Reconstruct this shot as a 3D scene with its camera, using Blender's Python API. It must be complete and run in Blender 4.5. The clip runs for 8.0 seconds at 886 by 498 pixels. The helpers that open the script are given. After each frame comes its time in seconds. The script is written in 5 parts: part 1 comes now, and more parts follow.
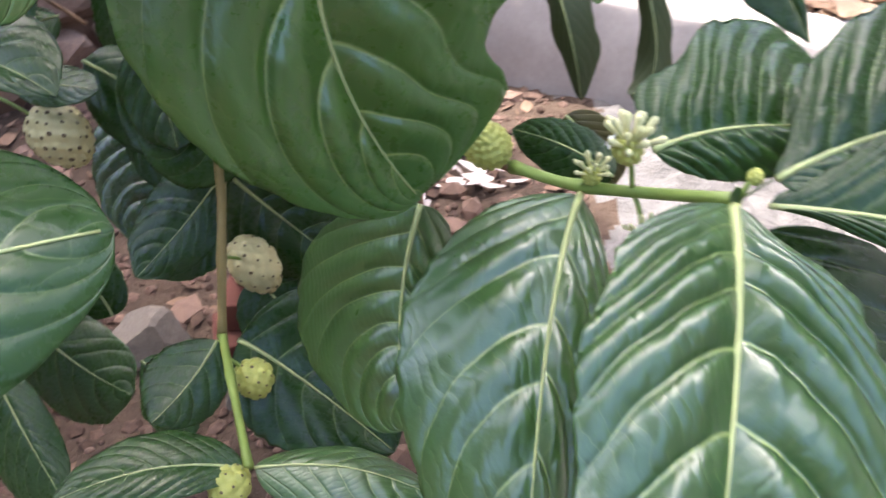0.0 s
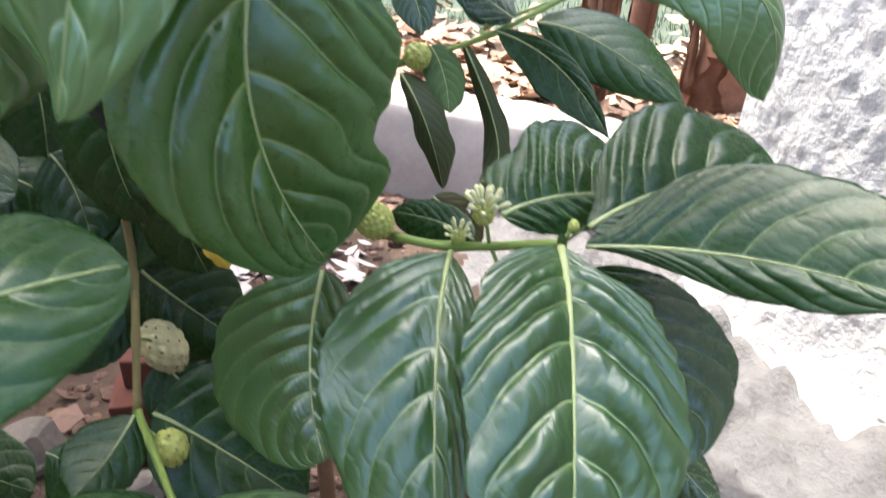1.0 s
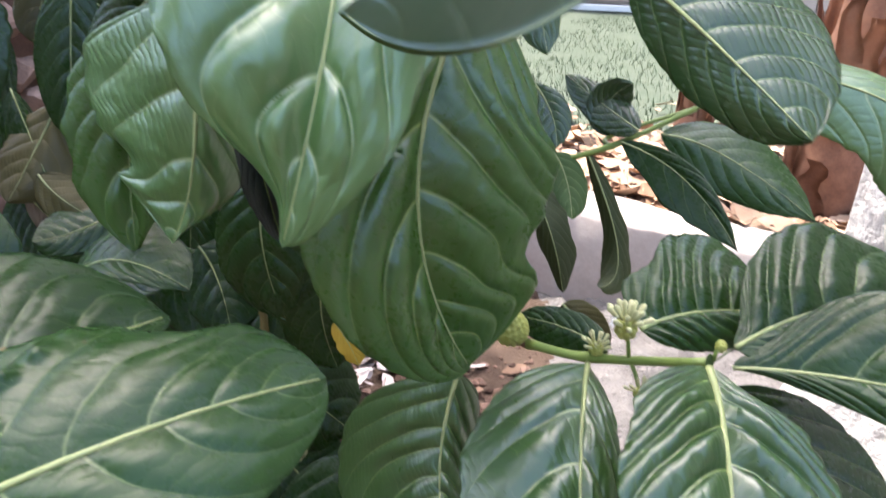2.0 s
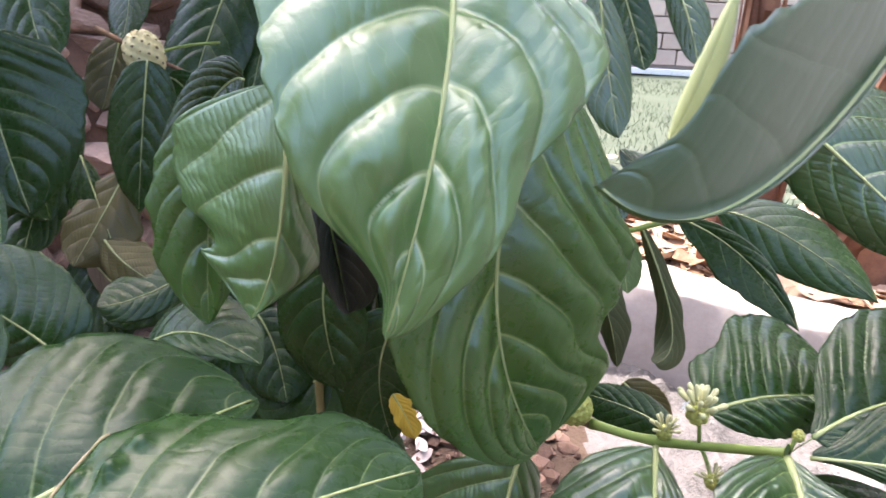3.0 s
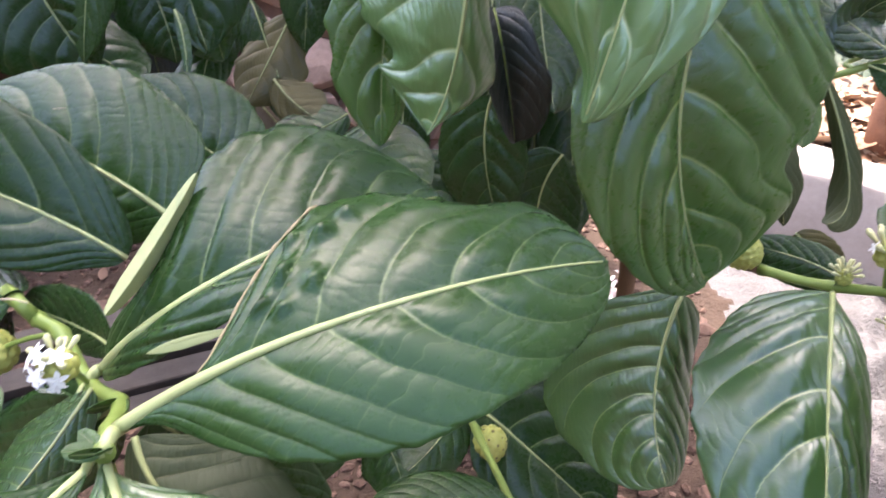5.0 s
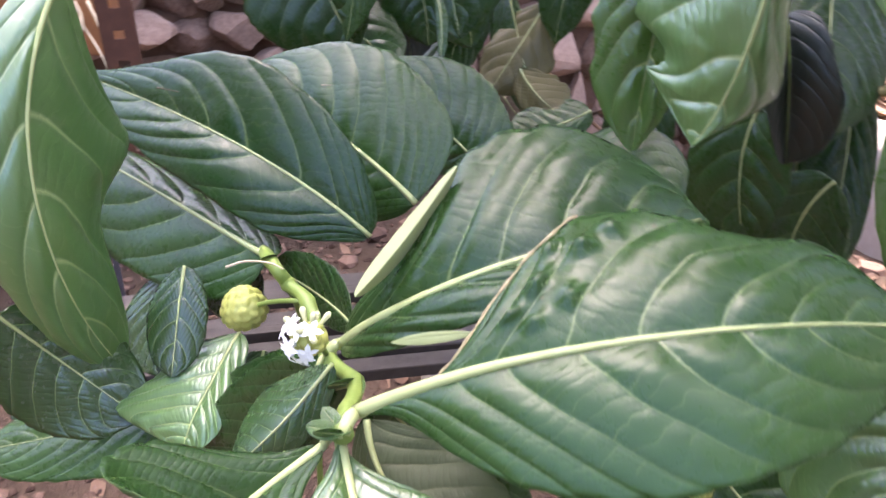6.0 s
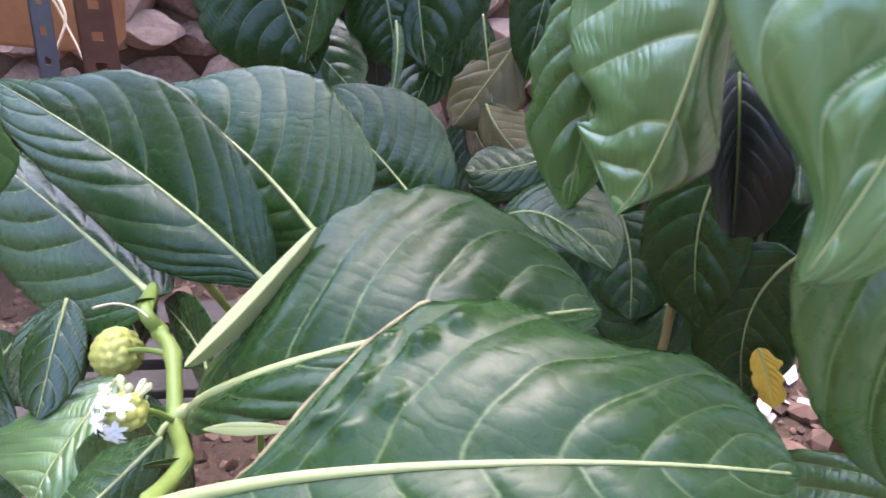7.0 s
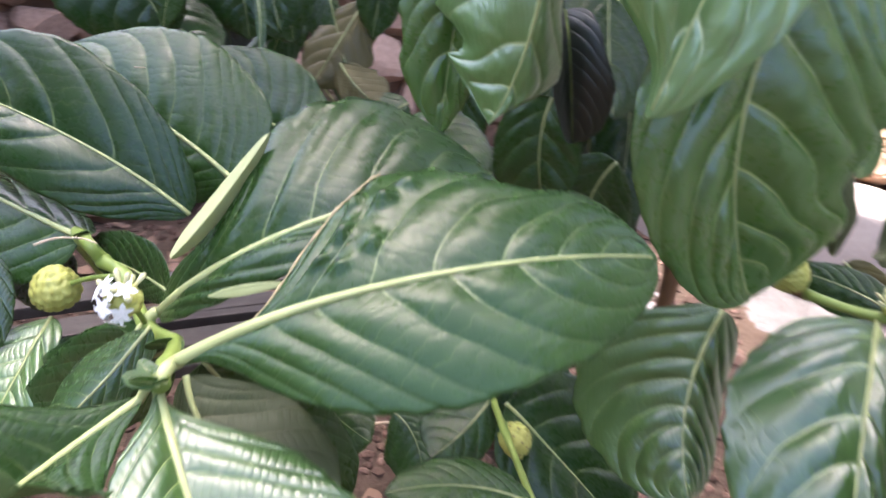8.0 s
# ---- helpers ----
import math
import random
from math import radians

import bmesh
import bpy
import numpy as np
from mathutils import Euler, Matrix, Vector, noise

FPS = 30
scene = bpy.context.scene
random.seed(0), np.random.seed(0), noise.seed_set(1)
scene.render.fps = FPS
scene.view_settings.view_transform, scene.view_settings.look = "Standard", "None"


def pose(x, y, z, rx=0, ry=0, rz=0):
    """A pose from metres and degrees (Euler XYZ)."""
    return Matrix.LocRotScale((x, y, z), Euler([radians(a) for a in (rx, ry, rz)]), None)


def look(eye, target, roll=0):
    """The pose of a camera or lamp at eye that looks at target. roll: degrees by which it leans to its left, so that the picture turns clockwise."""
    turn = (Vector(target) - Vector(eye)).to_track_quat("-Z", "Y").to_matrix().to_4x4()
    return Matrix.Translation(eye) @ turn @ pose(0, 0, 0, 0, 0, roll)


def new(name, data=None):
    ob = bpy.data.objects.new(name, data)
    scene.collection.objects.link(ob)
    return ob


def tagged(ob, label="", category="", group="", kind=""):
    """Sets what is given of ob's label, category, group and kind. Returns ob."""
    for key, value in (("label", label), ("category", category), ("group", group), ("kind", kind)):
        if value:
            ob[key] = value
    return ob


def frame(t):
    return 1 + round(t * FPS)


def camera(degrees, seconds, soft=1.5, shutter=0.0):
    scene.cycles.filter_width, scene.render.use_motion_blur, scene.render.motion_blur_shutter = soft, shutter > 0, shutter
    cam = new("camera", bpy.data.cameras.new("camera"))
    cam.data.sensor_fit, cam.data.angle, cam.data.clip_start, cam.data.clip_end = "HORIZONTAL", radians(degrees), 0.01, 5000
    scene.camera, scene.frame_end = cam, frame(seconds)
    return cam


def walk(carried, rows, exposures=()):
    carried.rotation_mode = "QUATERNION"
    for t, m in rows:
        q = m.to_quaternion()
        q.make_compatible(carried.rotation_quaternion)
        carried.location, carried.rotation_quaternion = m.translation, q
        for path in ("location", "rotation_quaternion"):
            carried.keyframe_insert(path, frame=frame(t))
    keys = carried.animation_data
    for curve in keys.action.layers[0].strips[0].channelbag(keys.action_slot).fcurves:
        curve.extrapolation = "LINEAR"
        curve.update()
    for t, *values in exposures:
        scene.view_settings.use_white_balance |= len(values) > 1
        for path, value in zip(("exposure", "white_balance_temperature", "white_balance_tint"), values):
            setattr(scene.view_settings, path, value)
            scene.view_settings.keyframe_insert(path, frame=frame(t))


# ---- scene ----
cam = camera(62.9, 8.0, shutter=0.5)
PATH = [
    (0, (0.05, 0.032, 1.299), (0.003, 1.605, 0.065), -0.5),
    (0.5, (0.048, -0.059, 1.301), (0.223, 1.597, 0.193), -0.3),
    (1, (0.016, -0.113, 1.339), (0.348, 1.603, 0.366), 2.6),
    (1.5, (-0.022, -0.112, 1.355), (0.187, 1.671, 0.473), 1.7),
    (3, (-0.105, -0.1, 1.388), (-0.006, 1.792, 0.745), 2.9),
    (3.5, (-0.114, -0.105, 1.384), (-0.151, 1.757, 0.654), 2.1),
    (4, (-0.124, -0.12, 1.363), (-0.267, 1.715, 0.582), 1.2),
    (5.5, (-0.163, -0.126, 1.322), (-0.532, 1.585, 0.354), 1.6),
    (6, (-0.184, -0.108, 1.328), (-0.912, 1.49, 0.371), 1.1),
    (6.5, (-0.177, -0.03, 1.335), (-0.968, 1.515, 0.341), 4.7),
    (7, (-0.128, -0.009, 1.338), (-0.929, 1.569, 0.406), 4.5),
    (7.5, (-0.116, -0.04, 1.332), (-0.784, 1.599, 0.4), 5.6),
    (8, (-0.149, -0.148, 1.316), (-0.473, 1.607, 0.413), 5.6),
]
walk(cam, [(t, look(eye, target, roll)) for t, eye, target, roll in PATH], [(0.0, 2.95, 6150, 12), (0.5, 2.97, 6100, 12), (1.0, 2.74, 6050, 7), (1.5, 2.6, 6100, 9), (3.0, 2.89, 6300, 18), (4.0, 2.94, 6250, 19), (5.5, 3.06, 6250, 19), (6.0, 3.2, 6250, 22), (6.5, 3.06, 6050, 18), (7.0, 3.14, 5900, 22), (7.5, 3.17, 5900, 22), (8.0, 3.04, 6250, 19)])

# sky and sun: an unseen wall added to the north-west shades the shrub, the bed and lawn lie in the sun
SUN_ELEVATION, SUN_ROTATION = 71.0, -30.0
world = bpy.data.worlds.new("sky")
scene.world = world
world.use_nodes = True
sky = world.node_tree.nodes.new("ShaderNodeTexSky")
sky.sky_type, sky.sun_disc = "NISHITA", False
sky.dust_density, sky.air_density = 5.0, 1.0
sky.sun_elevation, sky.sun_rotation = radians(SUN_ELEVATION), radians(SUN_ROTATION)
back = world.node_tree.nodes["Background"]
back.inputs["Strength"].default_value = 0.15
world.node_tree.links.new(sky.outputs[0], back.inputs["Color"])
lamp = bpy.data.lights.new("sun", "SUN")
lamp.energy, lamp.angle, lamp.color = 1.95, radians(0.6), (1.0, 0.95, 0.87)
sun = new("sun", lamp)
az, el = radians(SUN_ROTATION), radians(SUN_ELEVATION)
SUNWARD = Vector((math.sin(az) * math.cos(el), math.cos(az) * math.cos(el), math.sin(el)))
sun.matrix_world = look(SUNWARD * 20, (0, 0, 0))

GROUND = 0.28      # soil under the shrub
BED = 0.58         # raised bed and lawn behind the kerb


# ---- materials ----
class Mat:
    """A node material with a few short ways to add nodes."""

    def __init__(self, name, rough=0.6, spec=0.5, metal=0.0):
        self.m = bpy.data.materials.new(name)
        self.m.use_nodes = True
        self.t = self.m.node_tree
        self.p = self.t.nodes["Principled BSDF"]
        self.p.inputs["Roughness"].default_value = rough
        self.p.inputs["Specular IOR Level"].default_value = spec
        self.p.inputs["Metallic"].default_value = metal

    def node(self, kind, ins=(), **props):
        n = self.t.nodes.new(kind)
        if kind == "ShaderNodeMath":
            n.operation = props.get("operation", "ADD")
            n.use_clamp = props.get("clamp", False)
        for key, value in ins:
            if isinstance(value, bpy.types.NodeSocket):
                self.t.links.new(value, n.inputs[key])
            else:
                n.inputs[key].default_value = value
        return n

    def math(self, op, a, b=0.0, clamp=False):
        return self.node("ShaderNodeMath", ((0, a), (1, b)), operation=op, clamp=clamp).outputs[0]

    def coords(self, kind="Object"):
        return self.node("ShaderNodeTexCoord").outputs[kind]

    def noise(self, scale, detail=4.0, rough=0.55, vec=None, out="Fac"):
        n = self.node("ShaderNodeTexNoise", (("Scale", scale), ("Detail", detail), ("Roughness", rough)))
        self.t.links.new(vec if vec is not None else self.coords(), n.inputs["Vector"])
        return n.outputs[out]

    def cells(self, scale, vec=None, edge=False):
        n = self.node("ShaderNodeTexVoronoi", (("Scale", scale),))
        if edge:
            n.feature = "DISTANCE_TO_EDGE"
        self.t.links.new(vec if vec is not None else self.coords(), n.inputs["Vector"])
        return n.outputs["Distance"]

    def ramp(self, fac, stops):
        n = self.node("ShaderNodeValToRGB", ((0, fac),))
        e = n.color_ramp.elements
        while len(e) < len(stops):
            e.new(0.5)
        for k, (pos, col) in zip(e, stops):
            k.position, k.color = pos, (*col, 1.0)
        return n.outputs[0]

    def mix(self, fac, a, b, blend="MIX"):
        n = self.t.nodes.new("ShaderNodeMix")
        n.data_type, n.blend_type = "RGBA", blend
        for socket, value in ((n.inputs[0], fac), (n.inputs[6], a), (n.inputs[7], b)):
            if isinstance(value, bpy.types.NodeSocket):
                self.t.links.new(value, socket)
            else:
                socket.default_value = (*value, 1.0) if isinstance(value, tuple) else value
        return n.outputs[2]

    def rnd(self):
        return self.node("ShaderNodeObjectInfo").outputs["Random"]

    def island(self):
        return self.node("ShaderNodeNewGeometry").outputs["Random Per Island"]

    def color(self, c):
        if isinstance(c, tuple):
            self.p.inputs["Base Color"].default_value = (*c, 1.0)
        else:
            self.t.links.new(c, self.p.inputs["Base Color"])
        return self

    def rough(self, fac, low, high):
        n = self.node("ShaderNodeMapRange", (("Value", fac), ("To Min", low), ("To Max", high)))
        self.t.links.new(n.outputs[0], self.p.inputs["Roughness"])
        return self

    def bump(self, height, strength=0.3, distance=0.002):
        n = self.node("ShaderNodeBump", (("Height", height), ("Strength", strength), ("Distance", distance)))
        self.t.links.new(n.outputs[0], self.p.inputs["Normal"])
        self.normal = n.outputs[0]
        return self

    def glow_through(self, color, amount):
        """Light that passes through a thin leaf."""
        out = self.t.nodes["Material Output"]
        tr = self.node("ShaderNodeBsdfTranslucent")
        if isinstance(color, tuple):
            tr.inputs["Color"].default_value = (*color, 1.0)
        else:
            self.t.links.new(color, tr.inputs["Color"])
        mixer = self.node("ShaderNodeMixShader", ((0, amount), (1, self.p.outputs[0]), (2, tr.outputs[0])))
        self.t.links.new(mixer.outputs[0], out.inputs["Surface"])
        return self


def leaf_material(name, dark, light, vein, rough, spec, vein_strength=1.0, glow=0.16, relief_depth=1.0, wax=0.0, vein_width=1.0):
    """Leaf blade: pale side veins and fine net veins laid out in the blade's own coordinates (UV x counts the side veins, UV y runs across the blade)."""
    k = Mat(name, rough, spec)
    uv = k.node("ShaderNodeSeparateXYZ", ((0, k.coords("UV")),))
    phase, v = uv.outputs[0], uv.outputs[1]
    side = k.math("ABSOLUTE", k.math("SUBTRACT", k.math("MULTIPLY", v, 2.0), 1.0))
    fr = k.math("FRACT", k.math("ADD", phase, 20.0))
    dist = k.math("MINIMUM", fr, k.math("SUBTRACT", 1.0, fr))
    width = k.math("ADD", k.math("MULTIPLY", side, -0.026 * vein_width), 0.036 * vein_width)
    groove = k.math("SUBTRACT", 1.0, k.math("DIVIDE", dist, 0.16), True)
    line = k.math("SUBTRACT", 1.0, k.math("DIVIDE", dist, width), True)
    line = k.math("MULTIPLY", line, k.math("SUBTRACT", 1.0, k.math("MULTIPLY", side, 0.55)))
    line = k.math("MULTIPLY", k.math("POWER", line, 0.6), k.math("LESS_THAN", side, 0.93))
    # ladder of fine cross veins between the side veins
    plan = k.node("ShaderNodeUVMap")
    plan.uv_map = "Blade"
    pl = k.node("ShaderNodeSeparateXYZ", ((0, plan.outputs[0]),))
    ladder = k.math("ADD", k.math("MULTIPLY", pl.outputs[0], 13.0), k.math("MULTIPLY", k.math("ABSOLUTE", pl.outputs[1]), 26.0))
    rung = k.math("FRACT", k.math("ADD", k.math("ADD", ladder, k.math("MULTIPLY", k.noise(15.0, 3.0, 0.6), 5.0)), k.math("MULTIPLY", k.math("FLOOR", phase), 0.37)))
    dome = k.math("SUBTRACT", 0.5, k.math("ABSOLUTE", k.math("SUBTRACT", rung, 0.5)))
    rung = k.math("SUBTRACT", 1.0, k.math("DIVIDE", k.math("MINIMUM", rung, k.math("SUBTRACT", 1.0, rung)), 0.06), True)
    rung = k.math("MULTIPLY", rung, k.math("GREATER_THAN", k.noise(33.0, 2.0, 0.5), 0.47))
    fine = k.cells(420.0, None, edge=True)
    blotch = k.noise(9.0, 5.0, 0.6)
    grain = k.noise(160.0, 3.0, 0.6)
    tone = k.math("ADD", k.math("MULTIPLY", blotch, 0.75), k.math("MULTIPLY", k.rnd(), 0.45))
    base = k.mix(k.math("SUBTRACT", tone, 0.12, True), dark, light)
    base = k.mix(k.math("MULTIPLY", rung, 0.15), base, vein)
    # a few small brown specks
    speck = k.math("LESS_THAN", k.cells(26.0), 0.035)
    base = k.mix(k.math("MULTIPLY", speck, 0.5), base, (0.09, 0.07, 0.03))
    col = k.mix(k.math("MULTIPLY", line, 0.80 * vein_strength, True), base, vein)
    k.color(col)
    dust = k.noise(21.0, 6.0, 0.7)
    k.rough(k.math("ADD", k.math("MULTIPLY", grain, 0.5), k.math("MULTIPLY", dust, 0.5)), rough - 0.09, rough + 0.17)
    relief = k.math("ADD", k.math("MULTIPLY", k.math("MINIMUM", dome, 0.3), k.math("ADD", 0.1, k.math("MULTIPLY", k.noise(17.0, 2.0, 0.5), 0.9))), k.math("MULTIPLY", fine, 0.06))
    wrinkle = k.noise(60.0, 3.0, 0.6)
    relief = k.math("ADD", relief, k.math("ADD", k.math("MULTIPLY", grain, 0.06), k.math("MULTIPLY", wrinkle, 0.60)))
    relief = k.math("SUBTRACT", relief, k.math("MULTIPLY", k.math("POWER", groove, 1.6), 0.60))
    relief = k.math("ADD", relief, k.math("MULTIPLY", line, 0.15))
    k.bump(relief, 0.42, 0.0022 * relief_depth)
    k.p.inputs["Coat Weight"].default_value, k.p.inputs["Coat Roughness"].default_value = wax, rough
    k.t.links.new(k.normal, k.p.inputs["Coat Normal"])
    k.glow_through(k.mix(0.5, light, (0.20, 0.36, 0.03)), glow)
    return k.m


LEAF_TOP = leaf_material("leaf_upper_side", (0.012, 0.032, 0.008), (0.040, 0.090, 0.021), (0.24, 0.33, 0.10), 0.22, 0.8)
LEAF_MATURE = leaf_material("mature_leaf_upper_side", (0.009, 0.029, 0.006), (0.028, 0.070, 0.014), (0.25, 0.32, 0.12), 0.24, 0.36, 0.5, 0.16, 0.75)
LEAF_LUSH = leaf_material("lush_leaf_upper_side", (0.034, 0.092, 0.014), (0.078, 0.170, 0.028), (0.36, 0.44, 0.13), 0.25, 0.9, 0.95, 0.28, 1.2, 0.2, 1.15)
LEAF_FRESH = leaf_material("fresh_leaf_upper_side", (0.024, 0.066, 0.013), (0.058, 0.125, 0.026), (0.34, 0.42, 0.13), 0.27, 1.0, 0.9, 0.20, 1.3, 0.2)
LEAF_UNDER = leaf_material("leaf_underside", (0.050, 0.095, 0.024), (0.085, 0.145, 0.038), (0.30, 0.38, 0.13), 0.55, 0.35)
LEAF_YOUNG = leaf_material("young_leaf_upper_side", (0.062, 0.140, 0.030), (0.115, 0.230, 0.055), (0.40, 0.48, 0.20), 0.31, 1.0, 0.95, 0.22, 1.1, 1.0, 1.5)
# near-black grey-green, the darkest of the leaf tones
LEAF_DARK = leaf_material("dark_leaf_upper_side", (0.010, 0.016, 0.013), (0.022, 0.030, 0.022), (0.06, 0.075, 0.05), 0.40, 0.6, 0.5, 0.03)
LEAF_DULL = leaf_material("withering_leaf", (0.026, 0.040, 0.010), (0.060, 0.075, 0.020), (0.14, 0.13, 0.06), 0.50, 0.4, 0.6, 0.10)
LEAF_OLIVE = leaf_material("yellowing_olive_leaf", (0.045, 0.042, 0.010), (0.110, 0.092, 0.026), (0.15, 0.13, 0.05), 0.45, 0.4, 0.6, 0.15)
LEAF_SMOOTH = leaf_material("smooth_leaf_upper_side", (0.032, 0.072, 0.026), (0.060, 0.120, 0.046), (0.14, 0.22, 0.09), 0.34, 1.0, 0.4, 0.16, 0.4, 0.7)


def simple(name, low, high, scale, rough, bump=0.3, depth=0.002, detail=5.0, spec=0.4, metal=0.0, per=""):
    k = Mat(name, rough, spec, metal)
    f = k.noise(scale, detail, 0.6)
    g = k.noise(scale * 7.0, 4.0, 0.6)
    tone = k.math("ADD", k.math("MULTIPLY", f, 0.8), k.math("MULTIPLY", g, 0.35))
    if per == "object":
        tone = k.math("ADD", tone, k.math("MULTIPLY", k.math("SUBTRACT", k.rnd(), 0.5), 0.7))
    if per == "island":
        tone = k.math("ADD", tone, k.math("MULTIPLY", k.math("SUBTRACT", k.island(), 0.5), 0.9))
    k.color(k.mix(k.math("SUBTRACT", tone, 0.12, True), low, high))
    k.rough(g, rough - 0.08, min(1.0, rough + 0.10))
    k.bump(k.math("ADD", k.math("MULTIPLY", f, 0.7), k.math("MULTIPLY", g, 0.4)), bump, depth)
    return k.m


RIB = simple("midrib_pale_green", (0.27, 0.315, 0.115), (0.42, 0.46, 0.205), 40.0, 0.38, 0.2, 0.0005)
STEM = simple("green_stem", (0.12, 0.185, 0.030), (0.25, 0.32, 0.075), 30.0, 0.42, 0.3, 0.0006)
TWIG = simple("olive_brown_twig", (0.13, 0.105, 0.035), (0.27, 0.21, 0.075), 45.0, 0.55, 0.4, 0.0008)
BARK = simple("brown_twig_bark", (0.10, 0.055, 0.03), (0.28, 0.16, 0.08), 45.0, 0.75, 0.6, 0.001)
FRUIT = simple("pale_noni_skin", (0.42, 0.365, 0.165), (0.64, 0.57, 0.30), 60.0, 0.48, 0.25, 0.0006)
FRUIT_GREEN = simple("green_noni_skin", (0.26, 0.29, 0.05), (0.50, 0.49, 0.14), 60.0, 0.45, 0.25, 0.0006)
EYE_SPOT = simple("brown_fruit_eye", (0.05, 0.035, 0.02), (0.16, 0.11, 0.05), 80.0, 0.7)
BUD = simple("pale_yellow_bud", (0.46, 0.46, 0.20), (0.62, 0.61, 0.36), 60.0, 0.5, 0.2, 0.0004)
PETAL = simple("white_petal", (0.72, 0.72, 0.66), (0.86, 0.86, 0.82), 90.0, 0.5, 0.15, 0.0004)
SOIL = simple("brown_soil", (0.026, 0.016, 0.010), (0.106, 0.071, 0.050), 12.0, 0.92, 1.0, 0.02, 8.0, 0.2)
PALE_SOIL = simple("pale_rubbly_soil", (0.068, 0.061, 0.056), (0.195, 0.179, 0.168), 14.0, 0.92, 1.0, 0.02, 8.0, 0.2)
OLD_LITTER = simple("rotting_leaf_litter", (0.05, 0.028, 0.018), (0.24, 0.15, 0.10), 14.0, 0.85, 0.5, 0.003, 4.0, 0.25, 0.0, "island")
LITTER = simple("dry_leaf_litter", (0.14, 0.065, 0.03), (0.55, 0.38, 0.25), 14.0, 0.75, 0.4, 0.002, 4.0, 0.3, 0.0, "island")
# pale tone puts sunlight into the colour of litter lying in shade
PALE_LITTER = simple("sunlit_tone_leaf_litter", (0.22, 0.17, 0.15), (0.62, 0.56, 0.52), 18.0, 0.7, 0.4, 0.002, 4.0, 0.3, 0.0, "island")
CLOD = simple("soil_clod", (0.04, 0.023, 0.016), (0.19, 0.12, 0.09), 30.0, 0.92, 0.8, 0.004, 6.0, 0.2, 0.0, "island")
CLOD_SINGLE = simple("large_soil_clod", (0.04, 0.023, 0.016), (0.19, 0.12, 0.09), 3.0, 0.92, 0.8, 0.004, 6.0, 0.2, 0.0, "object")
LAWN = simple("grass_sward", (0.034, 0.054, 0.030), (0.098, 0.104, 0.076), 5.0, 0.9, 0.8, 0.02, 8.0, 0.2)
BLADE = simple("grass_blade", (0.050, 0.080, 0.036), (0.11, 0.135, 0.075), 4.0, 0.6, 0.2, 0.001, 3.0, 0.3, 0.0, "island")
CEMENT = simple("weathered_cement", (0.22, 0.185, 0.165), (0.48, 0.425, 0.385), 9.0, 0.88, 0.6, 0.004, 8.0, 0.25)
PLASTER = simple("rough_whitewash", (0.28, 0.258, 0.235), (0.58, 0.55, 0.51), 9.0, 0.92, 1.0, 0.02, 9.0, 0.2)
HOUSE = simple("house_plaster", (0.40, 0.375, 0.34), (0.54, 0.51, 0.47), 3.0, 0.85, 0.3, 0.003)
# low tone chosen so the added southern walls reflect dark in the leaves
DULL_WALL = simple("dull_unseen_wall", (0.10, 0.095, 0.085), (0.19, 0.18, 0.165), 3.0, 0.85, 0.3, 0.003)
# kept dark so the added shade walls give little bounce or reflection
SHADE_PLASTER = simple("dark_shade_wall", (0.07, 0.065, 0.058), (0.14, 0.13, 0.115), 3.0, 0.9, 0.3, 0.003)
BLOCK = simple("cream_wall_block", (0.40, 0.31, 0.25), (0.60, 0.48, 0.39), 8.0, 0.88, 0.5, 0.004, 6.0, 0.25, 0.0, "object")
PLINTH = simple("white_plinth_paint", (0.66, 0.65, 0.62), (0.84, 0.83, 0.80), 6.0, 0.7, 0.3)
RUBBLE = simple("rubble_stone", (0.10, 0.060, 0.043), (0.44, 0.30, 0.23), 12.0, 0.9, 0.9, 0.006, 8.0, 0.25, 0.0, "object")
EARTH = simple("earth_between_stones", (0.05, 0.028, 0.019), (0.17, 0.098, 0.066), 14.0, 0.95, 0.9, 0.01, 8.0, 0.2)
RUST = simple("rusty_steel", (0.05, 0.022, 0.014), (0.17, 0.075, 0.045), 28.0, 0.75, 0.5, 0.001, 6.0, 0.4, 0.35)
GREY_STEEL = simple("grey_painted_steel", (0.06, 0.062, 0.07), (0.13, 0.13, 0.14), 24.0, 0.6, 0.3, 0.001, 6.0, 0.4, 0.3)
TERRACOTTA = simple("orange_brick", (0.16, 0.06, 0.022), (0.32, 0.14, 0.05), 12.0, 0.85, 0.5, 0.003)
RED_BRICK = simple("dark_red_brick", (0.06, 0.018, 0.012), (0.14, 0.045, 0.03), 22.0, 0.85, 0.5, 0.003)
OLD_WOOD = simple("weathered_grey_wood", (0.018, 0.014, 0.012), (0.11, 0.095, 0.085), 22.0, 0.85, 0.5, 0.002)
STALK = simple("dry_plantain_sheath", (0.09, 0.035, 0.02), (0.36, 0.19, 0.11), 18.0, 0.75, 0.6, 0.003, 6.0, 0.35, 0.0, "object")
STRAW = simple("dry_straw", (0.38, 0.29, 0.18), (0.66, 0.56, 0.40), 30.0, 0.7)
YELLOW = simple("yellowed_leaf", (0.40, 0.26, 0.02), (0.62, 0.44, 0.05), 25.0, 0.5)
DRY = simple("dry_brown_leaf", (0.07, 0.05, 0.03), (0.26, 0.20, 0.13), 22.0, 0.7, 0.4, 0.002)
TORN = simple("dried_torn_leaf_edge", (0.16, 0.12, 0.05), (0.40, 0.34, 0.18), 60.0, 0.6, 0.3, 0.0006)
ROLLED = simple("rolled_margin_underside", (0.24, 0.275, 0.10), (0.36, 0.39, 0.18), 40.0, 0.5, 0.2, 0.0005)
